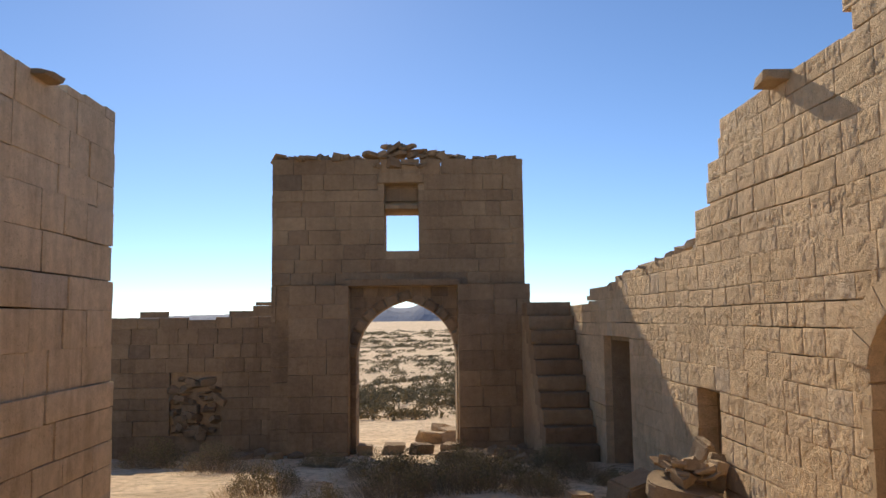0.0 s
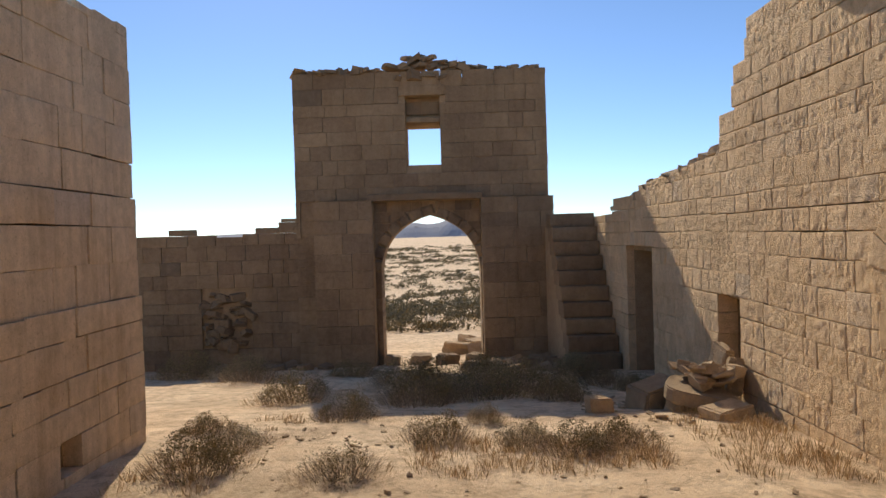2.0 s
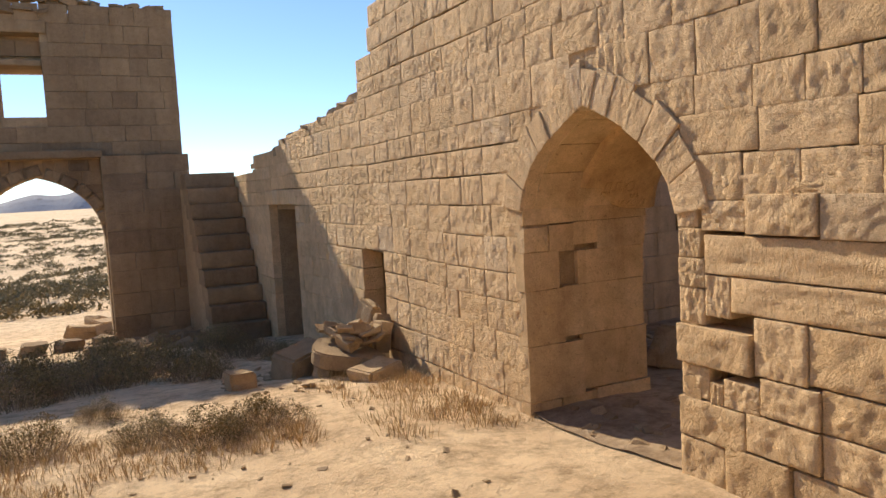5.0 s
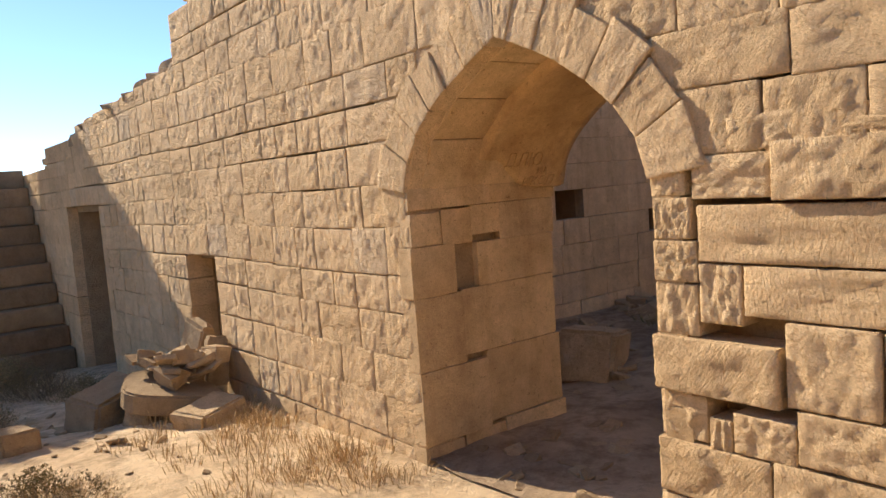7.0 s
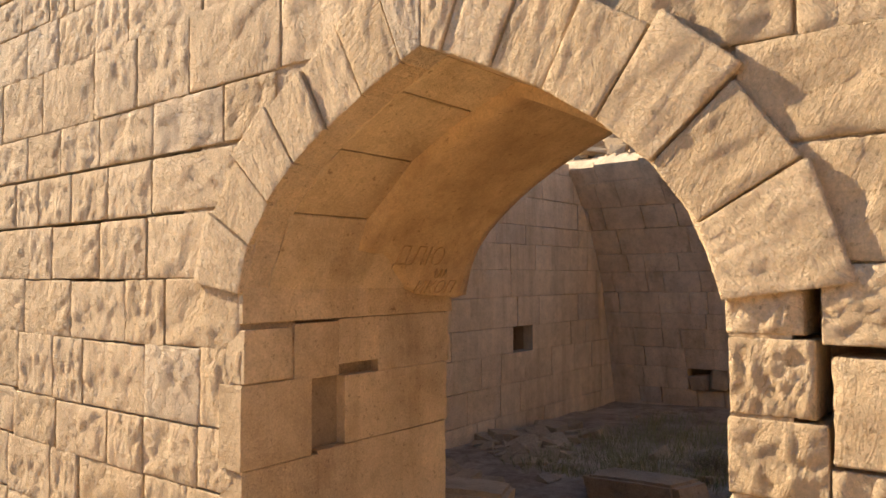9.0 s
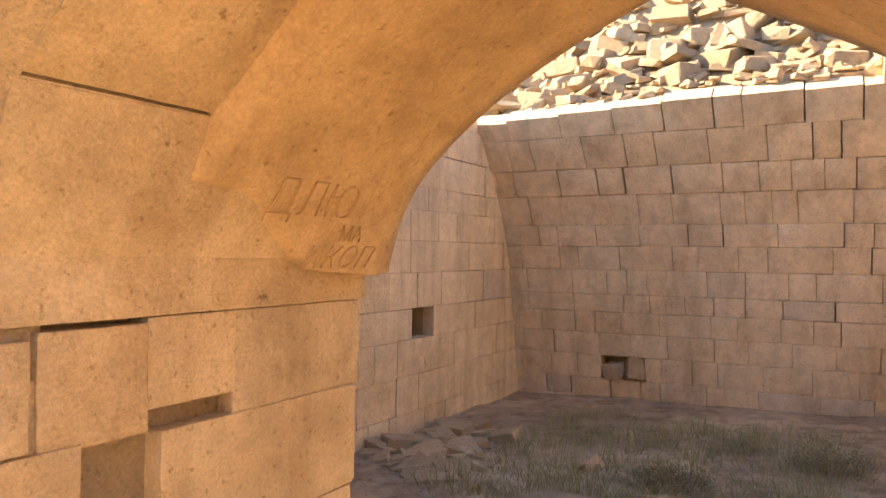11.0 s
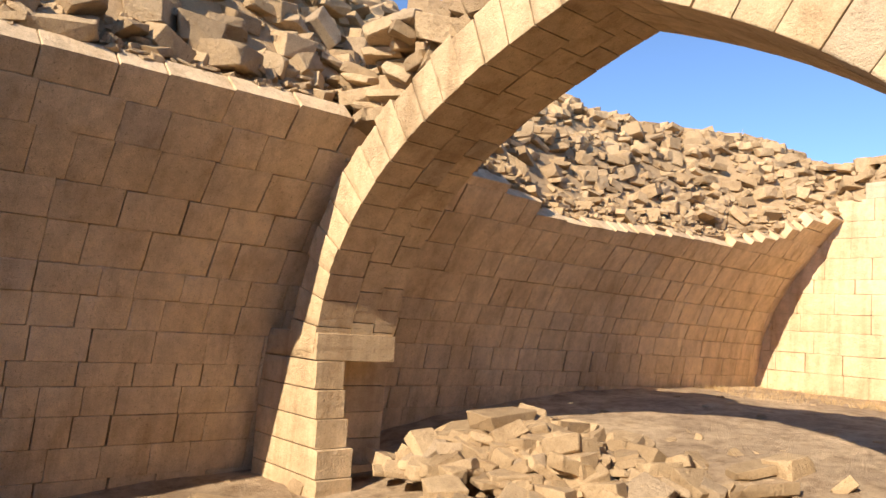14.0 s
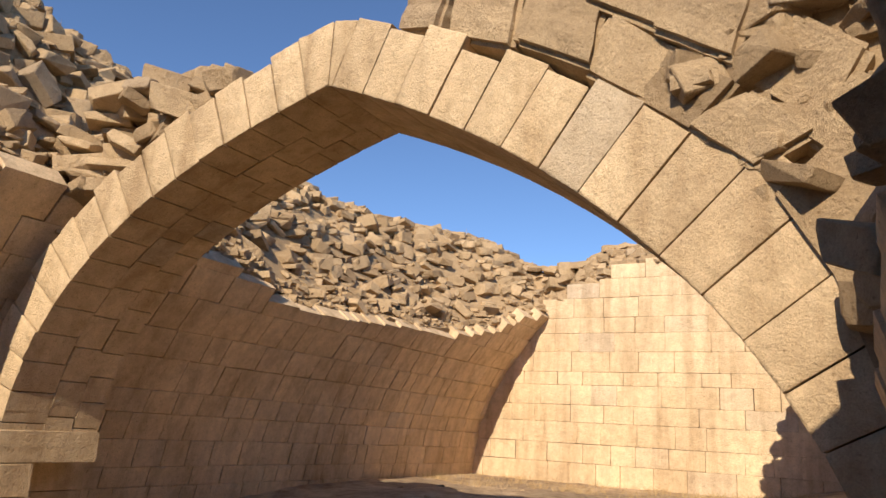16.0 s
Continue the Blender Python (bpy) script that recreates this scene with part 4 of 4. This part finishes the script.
# ---- stairs ----
stairs = new("stairs")
stairs.location = (2.95, 14.9, -0.7)
tagged(stairs, "steep flight of worn stone steps against the courtyard wall", "stairs")
inv = stairs.matrix_basis.inverted()
out = []
for i in range(10):
    y, z = 14.75 + i * 0.265, -0.48 + i * 0.3
    for x0, x1 in ((2.42, 3.39),):
        out.append(inv @ block_at(((x0 + x1) / 2, y + R.uniform(-0.02, 0.02), z), (0, -1, 0), (0, 0, 1), x1 - x0 - 0.006, 0.30 + R.uniform(-0.015, 0.01), 0.7))
lay("step", out, "ashlar", M_GATE_SHADE, stairs, [(0, 0, 0)])
bm = bmesh.new()
prism(bm, [(14.95, -1.6), (19.5, -1.6), (19.5, 2.1), (17.5, 2.1), (15.0, -0.6)], "x", 2.46, 3.42)
core = part("stair_core", done(bm), M_CORE, stairs)
core.matrix_basis = inv
bm = bmesh.new()
prism(bm, [(2.6, -1.8), (12, -1.8), (12, 2.0), (2.6, 2.16)], "y", 17.75, 19.4)
wall_back = part("wall_stair_head", done(bm), M_CORE)
tagged(wall_back, "thick perimeter wall at the head of the steps", "wall", kind="structure")
lay("block", courses(south(17.7), 2.5, 3.4, 1.6, 2.2, lambda u: 2.25, lambda a, c: [], 0.27, (0.3, 0.5), 0.12, 0.006, 0.01, 0.0, 55) + courses(lambda u, z: ((u, 18.0, z), (0, 0, 1), (0, 1, 0)), 2.5, 3.4, 2.2, 2.25, lambda u: 9, lambda a, c: [], 0.3, (0.3, 0.5), 0.1, seed=56), "ashlar", M_GATE_SHADE, wall_back, [(3, 17, 2)])

# ---- the block of rooms on the other side of the courtyard ----
LX = -2.91


def left_top(y):
    return lerp_table(y, ((-8, 3.65), (4, 3.9), (8.0, 4.11), (9, 4.1)))


bm = bmesh.new()
prism(bm, [(-8.5, -1), (8.0 - 0.12, -1), (8.0 - 0.12, 3.9), (4, 3.6), (-8.5, 3.4)], "x", -9.0, LX - 0.12)
wall_left = part("wall_room_block", done(bm), M_CORE)
tagged(wall_left, "high smooth shaded ashlar side wall of a flat-topped room block", "wall", kind="structure")
pieces = courses(lambda u, z: ((LX + (0.05 if z < 1.6 else 0.02 if z < 2.6 else 0.0) + 0.02 * noise.noise((u, z, 7)), u, z), (1, 0, 0), (0, 0, 1)), -4.0, 8.0, -0.3, 4.1, left_top, lambda a, c: [(6.35, 6.7)] if 0.2 < (a + c) / 2 < 0.5 else [], 0.29, (0.34, 0.75), 0.2, 0.004, 0.004, 0.0, 61, 0.03, 0.12)
pieces += courses(lambda u, z: ((u, 8.0 + (0.1 if z < 1.6 else 0.0), z), (0, 1, 0), (0, 0, 1)), -9, LX - 0.02, -0.5, 4.1, lambda u: 4.0, lambda a, c: [], 0.29, (0.4, 0.7), 0.2, 0.006, 0.012, 0.0, 62)
lay("block", pieces, "ashlar", M_ASHLAR, wall_left, [(-2.8, 6.5, 2)])
cap = new("coping_slab", shape_mesh("coping_slab", "rock", 2, M_RUBBLE))
cap.matrix_basis = Matrix.Translation((-2.93, 6.5, 3.97)) @ Matrix.Diagonal((0.34, 0.34, 0.09, 1))
tagged(cap, "thin loose stone slab jutting from the wall top", "stone")
slab = new("coping_slab", shape_mesh("coping_slab", "rock", 4, M_RUBBLE))
slab.matrix_basis = Matrix.Translation((3.42, 7.3, 4.2)) @ Matrix.Diagonal((0.5, 0.4, 0.12, 1))
tagged(slab, "thin loose stone slab jutting from the wall top", "stone")
# Unseen wall added to close the courtyard and bounce sunlight back in.
bm = bmesh.new()
prism(bm, [(-9, -1), (3.5, -1), (3.5, 3.9), (-9, 3.6)], "y", -9.4, -8.2)
wall_back = part("wall_courtyard_south", done(bm), M_ASHLAR)
tagged(wall_back, "plain sandstone wall added out of view to close the courtyard and bounce sunlight", "wall", kind="structure")
# broken earth along the courtyard wall's lower top
spots = [(R.uniform(3.5, 4.3), R.uniform(9.3, 15.3), 0, R.uniform(0.14, 0.34)) for _ in range(130)]
spots = [(x, y, wall_top(y) - 0.05 + 0.22 * smooth(13.5, 9.6, y) * (0.4 + x - 3.5), s) for x, y, z, s in spots]
heap("rubble_wall_top", "earth and loose stones along the ruined wall top", spots)


# ---- fallen stones by the courtyard wall ----
def boulder(name, seed, p, size, turn, label, material=M_RUBBLE):
    r = random.Random(seed)
    bm = bmesh.new()
    bmesh.ops.create_cube(bm, size=1)
    bmesh.ops.bevel(bm, geom=bm.edges[:], offset=0.07, segments=2, affect='EDGES')
    bmesh.ops.subdivide_edges(bm, edges=bm.edges[:], cuts=2, use_grid_fill=True)
    for v in bm.verts:
        d = v.co.normalized()
        v.co += d * (0.09 * noise.noise(v.co * 1.7 + Vector((seed, 0, 0))) + 0.035 * noise.noise(v.co * 5 + Vector((0, seed, 0))))
        v.co.x += v.co.z * 0.25 * math.sin(seed)
    ob = part(name, bm, material)
    ob.matrix_basis = Matrix.Translation(p) @ Euler([radians(a) for a in turn]).to_matrix().to_4x4() @ Matrix.Diagonal((*size, 1))
    return tagged(ob, label, "stone")


boulder("fallen_block", 1, (2.48, 9.35, ground_z(2.48, 9.35) + 0.13), (0.5, 0.42, 0.34), (6, -12, 20), "large squared sandstone block tipped on the sand")
boulder("fallen_block", 2, (2.68, 8.95, ground_z(2.68, 8.95) + 0.09), (0.26, 0.24, 0.26), (5, 8, 40), "small broken sandstone block by the wall")
boulder("fallen_block", 3, (2.95, 8.3, ground_z(2.95, 8.3) + 0.05), (0.46, 0.32, 0.15), (4, -5, 25), "flat sandstone slab lying in dry grass")
boulder("fallen_block", 4, (1.75, 8.8, ground_z(1.75, 8.8) + 0.06), (0.26, 0.24, 0.22), (0, 5, 10), "small reddish block alone on the path")
boulder("leaning_slab", 5, (3.25, 9.35, 0.38), (0.13, 0.3, 0.5), (18, 12, 15), "narrow slab leaning against the wall hole")
boulder("leaning_slab", 6, (3.3, 9.0, 0.32), (0.16, 0.24, 0.4), (-10, 8, -12), "narrow slab leaning against the wall hole")
bm = bmesh.new()
outline = [(0.62 * math.cos(a) * (1 + 0.06 * math.sin(5 * a)), 0.62 * math.sin(a) * (1 + 0.05 * math.cos(4 * a))) for a in (math.pi * i / 15 for i in range(16))]
prism(bm, outline + [(-0.3, -0.12), (0.25, -0.16)], "z", -0.1, 0.1)
done(bm)
bmesh.ops.bevel(bm, geom=[e for e in bm.edges if e.calc_face_angle(0) > 0.6], offset=0.02, segments=2, affect='EDGES')
stone_disc = part("round_slab", bm, M_RUBBLE)
stone_disc.matrix_basis = Matrix.Translation((3.0, 8.95, 0.15)) @ Matrix.Scale(0.8, 4) @ Euler((radians(4), radians(-6), radians(108))).to_matrix().to_4x4()
tagged(stone_disc, "thick half-round broken slab piled with small stones", "stone")
spots = [(3.05 + R.uniform(-0.3, 0.28), 9.0 + R.uniform(-0.3, 0.35), 0.32 + R.uniform(0, 0.12), R.uniform(0.07, 0.24)) for _ in range(34)]
heap("stone_pile", "small stones and earth piled on the round slab", spots)
spots = [(R.uniform(1.6, 3.3), R.uniform(8.0, 11), 0, R.uniform(0.03, 0.1)) for _ in range(60)] + [(R.uniform(3.5, 4.6), R.uniform(4.7, 6.1), 0, R.uniform(0.03, 0.12)) for _ in range(60)]
spots += [(R.uniform(5, 8.2), R.uniform(5.5, 8.3), 0, R.uniform(0.04, 0.2)) for _ in range(90)] + [(R.uniform(7.4, 9), R.uniform(7.6, 8.35), 0, R.uniform(0.1, 0.32)) for _ in range(40)]
spots += [(R.uniform(8.5, 10.8), R.uniform(2.3, 8), 0, R.uniform(0.03, 0.1)) for _ in range(60)] + [(R.uniform(-2.3, 2.5), R.uniform(4, 9), 0, R.uniform(0.015, 0.05)) for _ in range(240)]
spots = [(x, y, ground_z(x, y) + s * 0.12, s) for x, y, z, s in spots]
heap("loose_stones", "scattered small loose stones on the bare ground", spots)
for i, (x, z, size, turn) in enumerate(((6.8, 4.1, 0.3, 16), (6.42, 3.93, 0.4, 22), (6.02, 3.74, 0.42, 28), (5.66, 3.52, 0.4, 33), (5.36, 3.3, 0.36, 38), (5.12, 3.04, 0.34, 42), (6.08, 4.1, 0.36, 24), (5.66, 3.9, 0.44, 30), (5.26, 3.66, 0.44, 36), (4.9, 3.36, 0.44, 42), (4.7, 2.98, 0.42, 46))):
    boulder("haunch_block", 50 + i, (x, 1.84 + 0.03 * (i % 3), z), (size * 1.15, 0.52, size * 0.85), (5 * (i % 3) - 5, -turn, 8 * (i % 4) - 12), "large squared block tumbled on the shoulder of the arch")
boulder("fallen_block", 8, (5.6, 6.9, 0.2), (0.7, 0.5, 0.4), (5, 10, 30), "rounded fallen block inside the hall")
boulder("fallen_block", 9, (6.9, 6.3, 0.15), (0.8, 0.4, 0.26), (3, 4, 80), "long fallen slab on the hall floor")
boulder("fallen_block", 10, (9.85, 3.0, 0.27), (0.42, 0.28, 0.22), (4, -8, 60), "pale squared block lying before the pier")
boulder("lodged_stone", 81, (11.02, 7.14, 0.42), (0.2, 0.2, 0.24), (10, 20, 30), "broken stone lodged in the wall hole")
boulder("lodged_stone", 82, (11.04, 7.36, 0.39), (0.22, 0.22, 0.17), (-8, 5, 70), "broken stone lodged in the wall hole")
for i, (x, y) in enumerate(((-0.55, 18.2), (0.1, 18.1), (0.75, 18.05), (-1.2, 18.4))):
    boulder("fallen_block", 20 + i, (x, y, ground_z(x, y) + 0.1), (0.46, 0.34, 0.28), (4, 3, 30 * i), "squared block lying in the gateway", M_GATE_SHADE)
for i, (x, y, s) in enumerate(((0.5, 20.6, 0.55), (0.9, 21.2, 0.6), (0.2, 21.0, 0.5), (0.75, 22.4, 0.6), (0.95, 20.0, 0.5))):
    boulder("fallen_block", 30 + i, (x, y, ground_z(x, y) + 0.12), (s * 1.2, s * 0.8, s * 0.6), (8 * i, 5, 40 * i), "pale squared block fallen outside the gate")


# ---- plants ----
def blades(seed, count, radius, height, width, spread=1.0, clump=False):
    """Thin curved blades as quads, standing in a tuft."""
    r = random.Random(seed)
    verts, faces = [], []
    for _ in range(count):
        a, d = r.uniform(0, 6.283), radius * math.sqrt(r.random())
        x, y = d * math.cos(a), d * math.sin(a)
        lean = spread * (d / radius * 0.7 + r.uniform(0, 0.5))
        h = height * r.uniform(0.5, 1.0) * (1 - 0.35 * d / radius)
        b = a + r.uniform(-0.8, 0.8)
        w, q = width * r.uniform(0.6, 1.3), r.uniform(0, 3.14)
        wx, wy = w * math.cos(q), w * math.sin(q)
        x1, y1, z1 = x + lean * h * 0.4 * math.cos(b), y + lean * h * 0.4 * math.sin(b), h * 0.6
        x2, y2, z2 = x + lean * h * math.cos(b), y + lean * h * math.sin(b), h * (1 - 0.25 * lean)
        n = len(verts)
        verts += [(x - wx, y - wy, -0.02), (x + wx, y + wy, -0.02), (x1 + wx * 0.8, y1 + wy * 0.8, z1), (x1 - wx * 0.8, y1 - wy * 0.8, z1), (x2, y2, z2)]
        faces += [(n, n + 1, n + 2, n + 3), (n + 3, n + 2, n + 4)]
    return verts, faces


def leaves(seed, count, radius, height, size):
    """Many small leaves in an uneven dome with gaps."""
    r = random.Random(seed)
    verts, faces = [], []
    tufts = [(r.uniform(-0.75, 0.75), r.uniform(-0.75, 0.75), r.uniform(0.35, 1.0)) for _ in range(26)]
    for _ in range(count):
        tx, ty, tz = r.choice(tufts)
        x, y = tx * radius + r.gauss(0, 0.13) * radius, ty * radius + r.gauss(0, 0.13) * radius
        top = height * max(0.12, 1 - 0.6 * (x * x + y * y) / (radius * radius))
        z = top * min(1.15, max(0.02, tz + r.gauss(0, 0.2)))
        d = Vector((r.gauss(0, 1), r.gauss(0, 1), r.gauss(0.5, 0.8))).normalized()
        e = d.orthogonal().normalized() * size * 0.3
        d *= size * r.uniform(0.6, 1.4)
        n = len(verts)
        verts += [(x - e.x, y - e.y, z - e.z), (x + e.x, y + e.y, z + e.z), (x + d.x, y + d.y, z + d.z)]
        faces.append((n, n + 1, n + 2))
    return verts, faces


SHRUBS = []
for i in range(4):
    thing = new("desert_shrub")
    tagged(thing, "low grey-green desert shrub with dry brown twigs on sand", "shrub", "desert shrubs")
    for name, data, material in (("foliage", leaves(500 + i, 2300, 0.44, 0.32, 0.022), M_LEAF), ("brushwood", blades(520 + i, 420, 0.36, 0.38, 0.002, 1.5), M_TWIG), ("straw", blades(540 + i, 420, 0.6, 0.2, 0.002, 1.6), M_DRY)):
        ob = new(name, mesh_of(name, *data, material))
        ob.parent = thing
    SHRUBS.append(thing)
spots = [(-2.05, 11.2, 1.2), (-1.0, 8.9, 0.8), (0.0, 7.7, 0.8), (1.2, 7.15, 0.75), (0.8, 7.45, 0.65), (1.65, 7.25, 0.7), (-0.75, 6.6, 0.75), (-2.05, 6.9, 1.0), (-1.9, 7.7, 0.75), (-2.35, 8.3, 0.6), (0.5, 8.6, 0.5),
         (-0.3, 10.6, 1.3), (0.6, 11.2, 1.5), (0.2, 12.3, 1.7), (1.3, 12.0, 1.3), (-0.6, 13.0, 1.3), (1.6, 10.6, 0.9), (2.6, 12.6, 1.2), (2.9, 11.6, 0.8), (-3.6, 14.5, 1.3), (-5, 15.5, 1.4), (0.9, 13.8, 1.5), (-1.7, 15, 1.1), (2.4, 13.8, 1.2),
         (8.0, 6.1, 0.7), (7.3, 5.6, 0.6), (8.9, 5.2, 0.65), (7.5, 4.5, 0.75), (7.0, 4.7, 0.6), (9.2, 5.9, 0.6), (6.6, 4.0, 0.7)]
for i, (x, y, s) in enumerate(spots):
    m = Matrix.Translation((x, y, ground_z(x, y) - 0.01)) @ Matrix.Rotation(i * 1.7, 4, 'Z')
    ob = SHRUBS[i % 4] if i < 4 else copy_thing(SHRUBS[i % 4], m)
    ob.matrix_basis = m @ Matrix.Diagonal((s, s, s * R.uniform(0.8, 1.15), 1))


def grass(name, label, spots, material, height, count, radius):
    """One mesh of many grass tufts."""
    vs, fs, n = [], [], 0
    for i, (x, y, s) in enumerate(spots):
        v, f = blades(900 + i, count, radius * s, height * s, 0.0025, 1.0)
        z = ground_z(x, y)
        vs += [(a + x, b + y, c + z) for a, b, c in v]
        fs += [tuple(k + n for k in q) for q in f]
        n += len(v)
    tagged(new(name, mesh_of(name, vs, fs, material)), label, "grass", kind="stuff")


grass("dry_grass", "thin dry straw-coloured grass along the foot of the wall", [(3.3 - abs(R.gauss(0, 0.4)), R.uniform(6.1, 9.3), R.uniform(0.5, 1)) for _ in range(150)] + [(R.uniform(-0.2, 1.9), R.uniform(6.5, 7.6), R.uniform(0.4, 0.8)) for _ in range(120)] + [(R.uniform(-2.6, -1.5), R.uniform(6.3, 9.5), R.uniform(0.4, 0.9)) for _ in range(40)], M_DRY, 0.2, 26, 0.16)
grass("hall_grass", "sparse green and straw-coloured grass on the hall floor", [(R.uniform(7.2, 10.0), R.uniform(5.0, 7.6), R.uniform(0.5, 1.1)) for _ in range(260)], M_GREEN, 0.26, 26, 0.2)
grass("hall_dry_grass", "dry brown grass on the sunlit hall floor", [(R.uniform(6.4, 9.9), R.uniform(2.6, 5.2), R.uniform(0.4, 0.9)) for _ in range(260)] + [(R.uniform(5.5, 10.8), R.uniform(-6.6, -4.6), R.uniform(0.5, 1.0)) for _ in range(150)], M_DRY, 0.2, 24, 0.2)
vs, fs, n = [], [], 0
for i in range(2600):
    y = 28 + 420 * R.random() ** 1.6
    x = R.uniform(-0.28, 0.22) * y
    s = R.uniform(0.35, 1.0) * (1 + y / 130)
    v, f = leaves(2000 + i % 40, 60, 0.6, 0.32, 0.15)
    z = ground_z(x, y)
    vs += [(a * s + x, b * s + y, c * s + z) for a, b, c in v]
    fs += [tuple(k + n for k in q) for q in f]
    n += len(v)
tagged(new("plain_scrub", mesh_of("plain_scrub", vs, fs, M_LEAF)), "dark scattered scrub over the pale desert plain", "scrub", kind="stuff")

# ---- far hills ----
# Blue-grey soil colour carries the distance haze; the air itself is clear.
M_HILL = soil("haze_tinted_hills", (0.34, 0.37, 0.43), (0.29, 0.32, 0.38), (0.3, 0.33, 0.38))
bm = bmesh.new()
rows_ = []
for j in range(9):
    row = []
    for i in range(161):
        x = -1600 + 20 * i
        h = 12 + 40 * math.exp(-((x - 30) / 60) ** 2) + 34 * math.exp(-((x + 110) / 90) ** 2) + 40 * math.exp(-((x - 430) / 110) ** 2) + 14 * math.exp(-((x + 700) / 300) ** 2)
        h += 5 * noise.noise((x * 0.02, 0, 3)) + 2 * noise.noise((x * 0.07, j, 3))
        row.append(bm.verts.new((x, 2400 + 45 * j, -8 + (h + 6) * math.sin(math.pi * j / 8))))
    rows_.append(row)
for a, c in zip(rows_, rows_[1:]):
    for i in range(160):
        bm.faces.new((a[i], a[i + 1], c[i + 1], c[i]))
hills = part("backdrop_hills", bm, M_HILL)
tagged(hills, "low hills on the far horizon, blue-grey with painted-in haze", "hills", kind="structure")


# ---- letters scratched in the plaster ----
def scratched(text, x, t, size):
    i = int(t * k2)
    (y, z), (yb, zb) = inner[len(inner) - 1 - i], inner[len(inner) - 2 - i]
    up = Vector((0, yb - y, zb - z)).normalized()
    side = Vector((1, 0, 0))
    n = side.cross(up)
    cu = bpy.data.curves.new("scratched_letters", "FONT")
    cu.body, cu.size, cu.extrude, cu.offset = text, size, 0.002, -size * 0.03
    cu.materials.append(M_SCRATCH)
    ob = new("scratched_letters", cu)
    p = Vector((x, y, z)) + n * 0.006
    ob.parent = plaster
    ob.matrix_basis = Matrix(((side.x, up.x, n.x, p.x), (side.y, up.y, n.y, p.y), (side.z, up.z, n.z, p.z), (0, 0, 0, 1)))


k2 = len(inner) // 2
scratched("ИКОП", 4.22, 0.03, 0.095)
scratched("МА", 4.34, 0.17, 0.06)
scratched("ДЛЮ", 4.05, 0.26, 0.125)


# ---- larger stones set in the courtyard wall ----
def wall_stone(seed, y, z, w, h, out, label):
    ob = new("wall_stone", mesh_of("wall_stone", *block_shape(seed, 0.04, 0.012, 0.8, 22, 15, 0.013), M_ROUGH))
    ob.data.polygons.foreach_set("use_smooth", [q < FRONT["rough"] for q in range(len(ob.data.polygons))])
    ob.parent = wall_court
    ob.matrix_basis = block_at((WX - out, y, z), (-1, 0, 0), (0, 0, 1), w, h, 0.3)
    tagged(ob, label)


# worn stones of the wall beside the doorway: y to y, z to z, how far they stand proud
BESIDE = ((4.44, 4.605, 1.405, 1.56, 0.0), (4.13, 4.43, 1.55, 1.705, 0.012), (3.3, 3.72, 1.53, 1.73, 0.045), (3.725, 4.12, 1.54, 1.735, 0.07), (4.42, 4.61, 1.245, 1.40, 0.006), (3.3, 4.415, 1.325, 1.53, 0.016), (4.425, 4.61, 1.045, 1.24, -0.004),
          (4.25, 4.42, 1.10, 1.32, 0.0), (3.3, 4.245, 1.14, 1.32, 0.012), (4.12, 4.62, 0.83, 1.04, 0.05), (3.8, 4.10, 0.845, 1.135, 0.02), (3.3, 3.795, 0.86, 1.135, 0.01), (4.41, 4.61, 0.645, 0.82, -0.01), (4.31, 4.4, 0.61, 0.75, 0.005), (4.07, 4.3, 0.64, 0.79, 0.02),
          (3.74, 4.065, 0.655, 0.84, 0.03), (3.3, 3.735, 0.655, 0.855, 0.0), (4.16, 4.62, 0.42, 0.635, 0.03), (3.74, 4.155, 0.45, 0.645, 0.035), (3.3, 3.735, 0.44, 0.65, 0.0), (4.3, 4.62, 0.16, 0.415, 0.02), (3.9, 4.295, 0.16, 0.44, 0.04), (3.3, 3.895, 0.16, 0.435, 0.0), (4.2, 4.62, -0.1, 0.155, 0.02), (3.3, 4.195, -0.1, 0.155, 0.0),
          (4.46, 4.61, 1.565, 1.76, 0.0), (4.02, 4.29, 1.71, 1.83, 0.0), (3.3, 4.015, 1.74, 1.83, -0.006))
for i, (y0, y1, z0, z1, out) in enumerate(BESIDE):
    wall_stone(710 + i, (y0 + y1) / 2, (z0 + z1) / 2, y1 - y0 - 0.002, z1 - z0 - 0.002, out * 0.45, "worn tooled stone beside the doorway")
spots = [(R.uniform(4.6, 10.6), R.uniform(2.4, 8.3), 0, R.uniform(0.02, 0.075)) for _ in range(650)] + [(R.uniform(5.2, 10.4), R.uniform(-6, 0), 0, R.uniform(0.03, 0.1)) for _ in range(80)]
heap("hall_debris", "small stone chips strewn over the hall floor", [(x, y, ground_z(x, y) + s * 0.1, s) for x, y, z, s in spots])
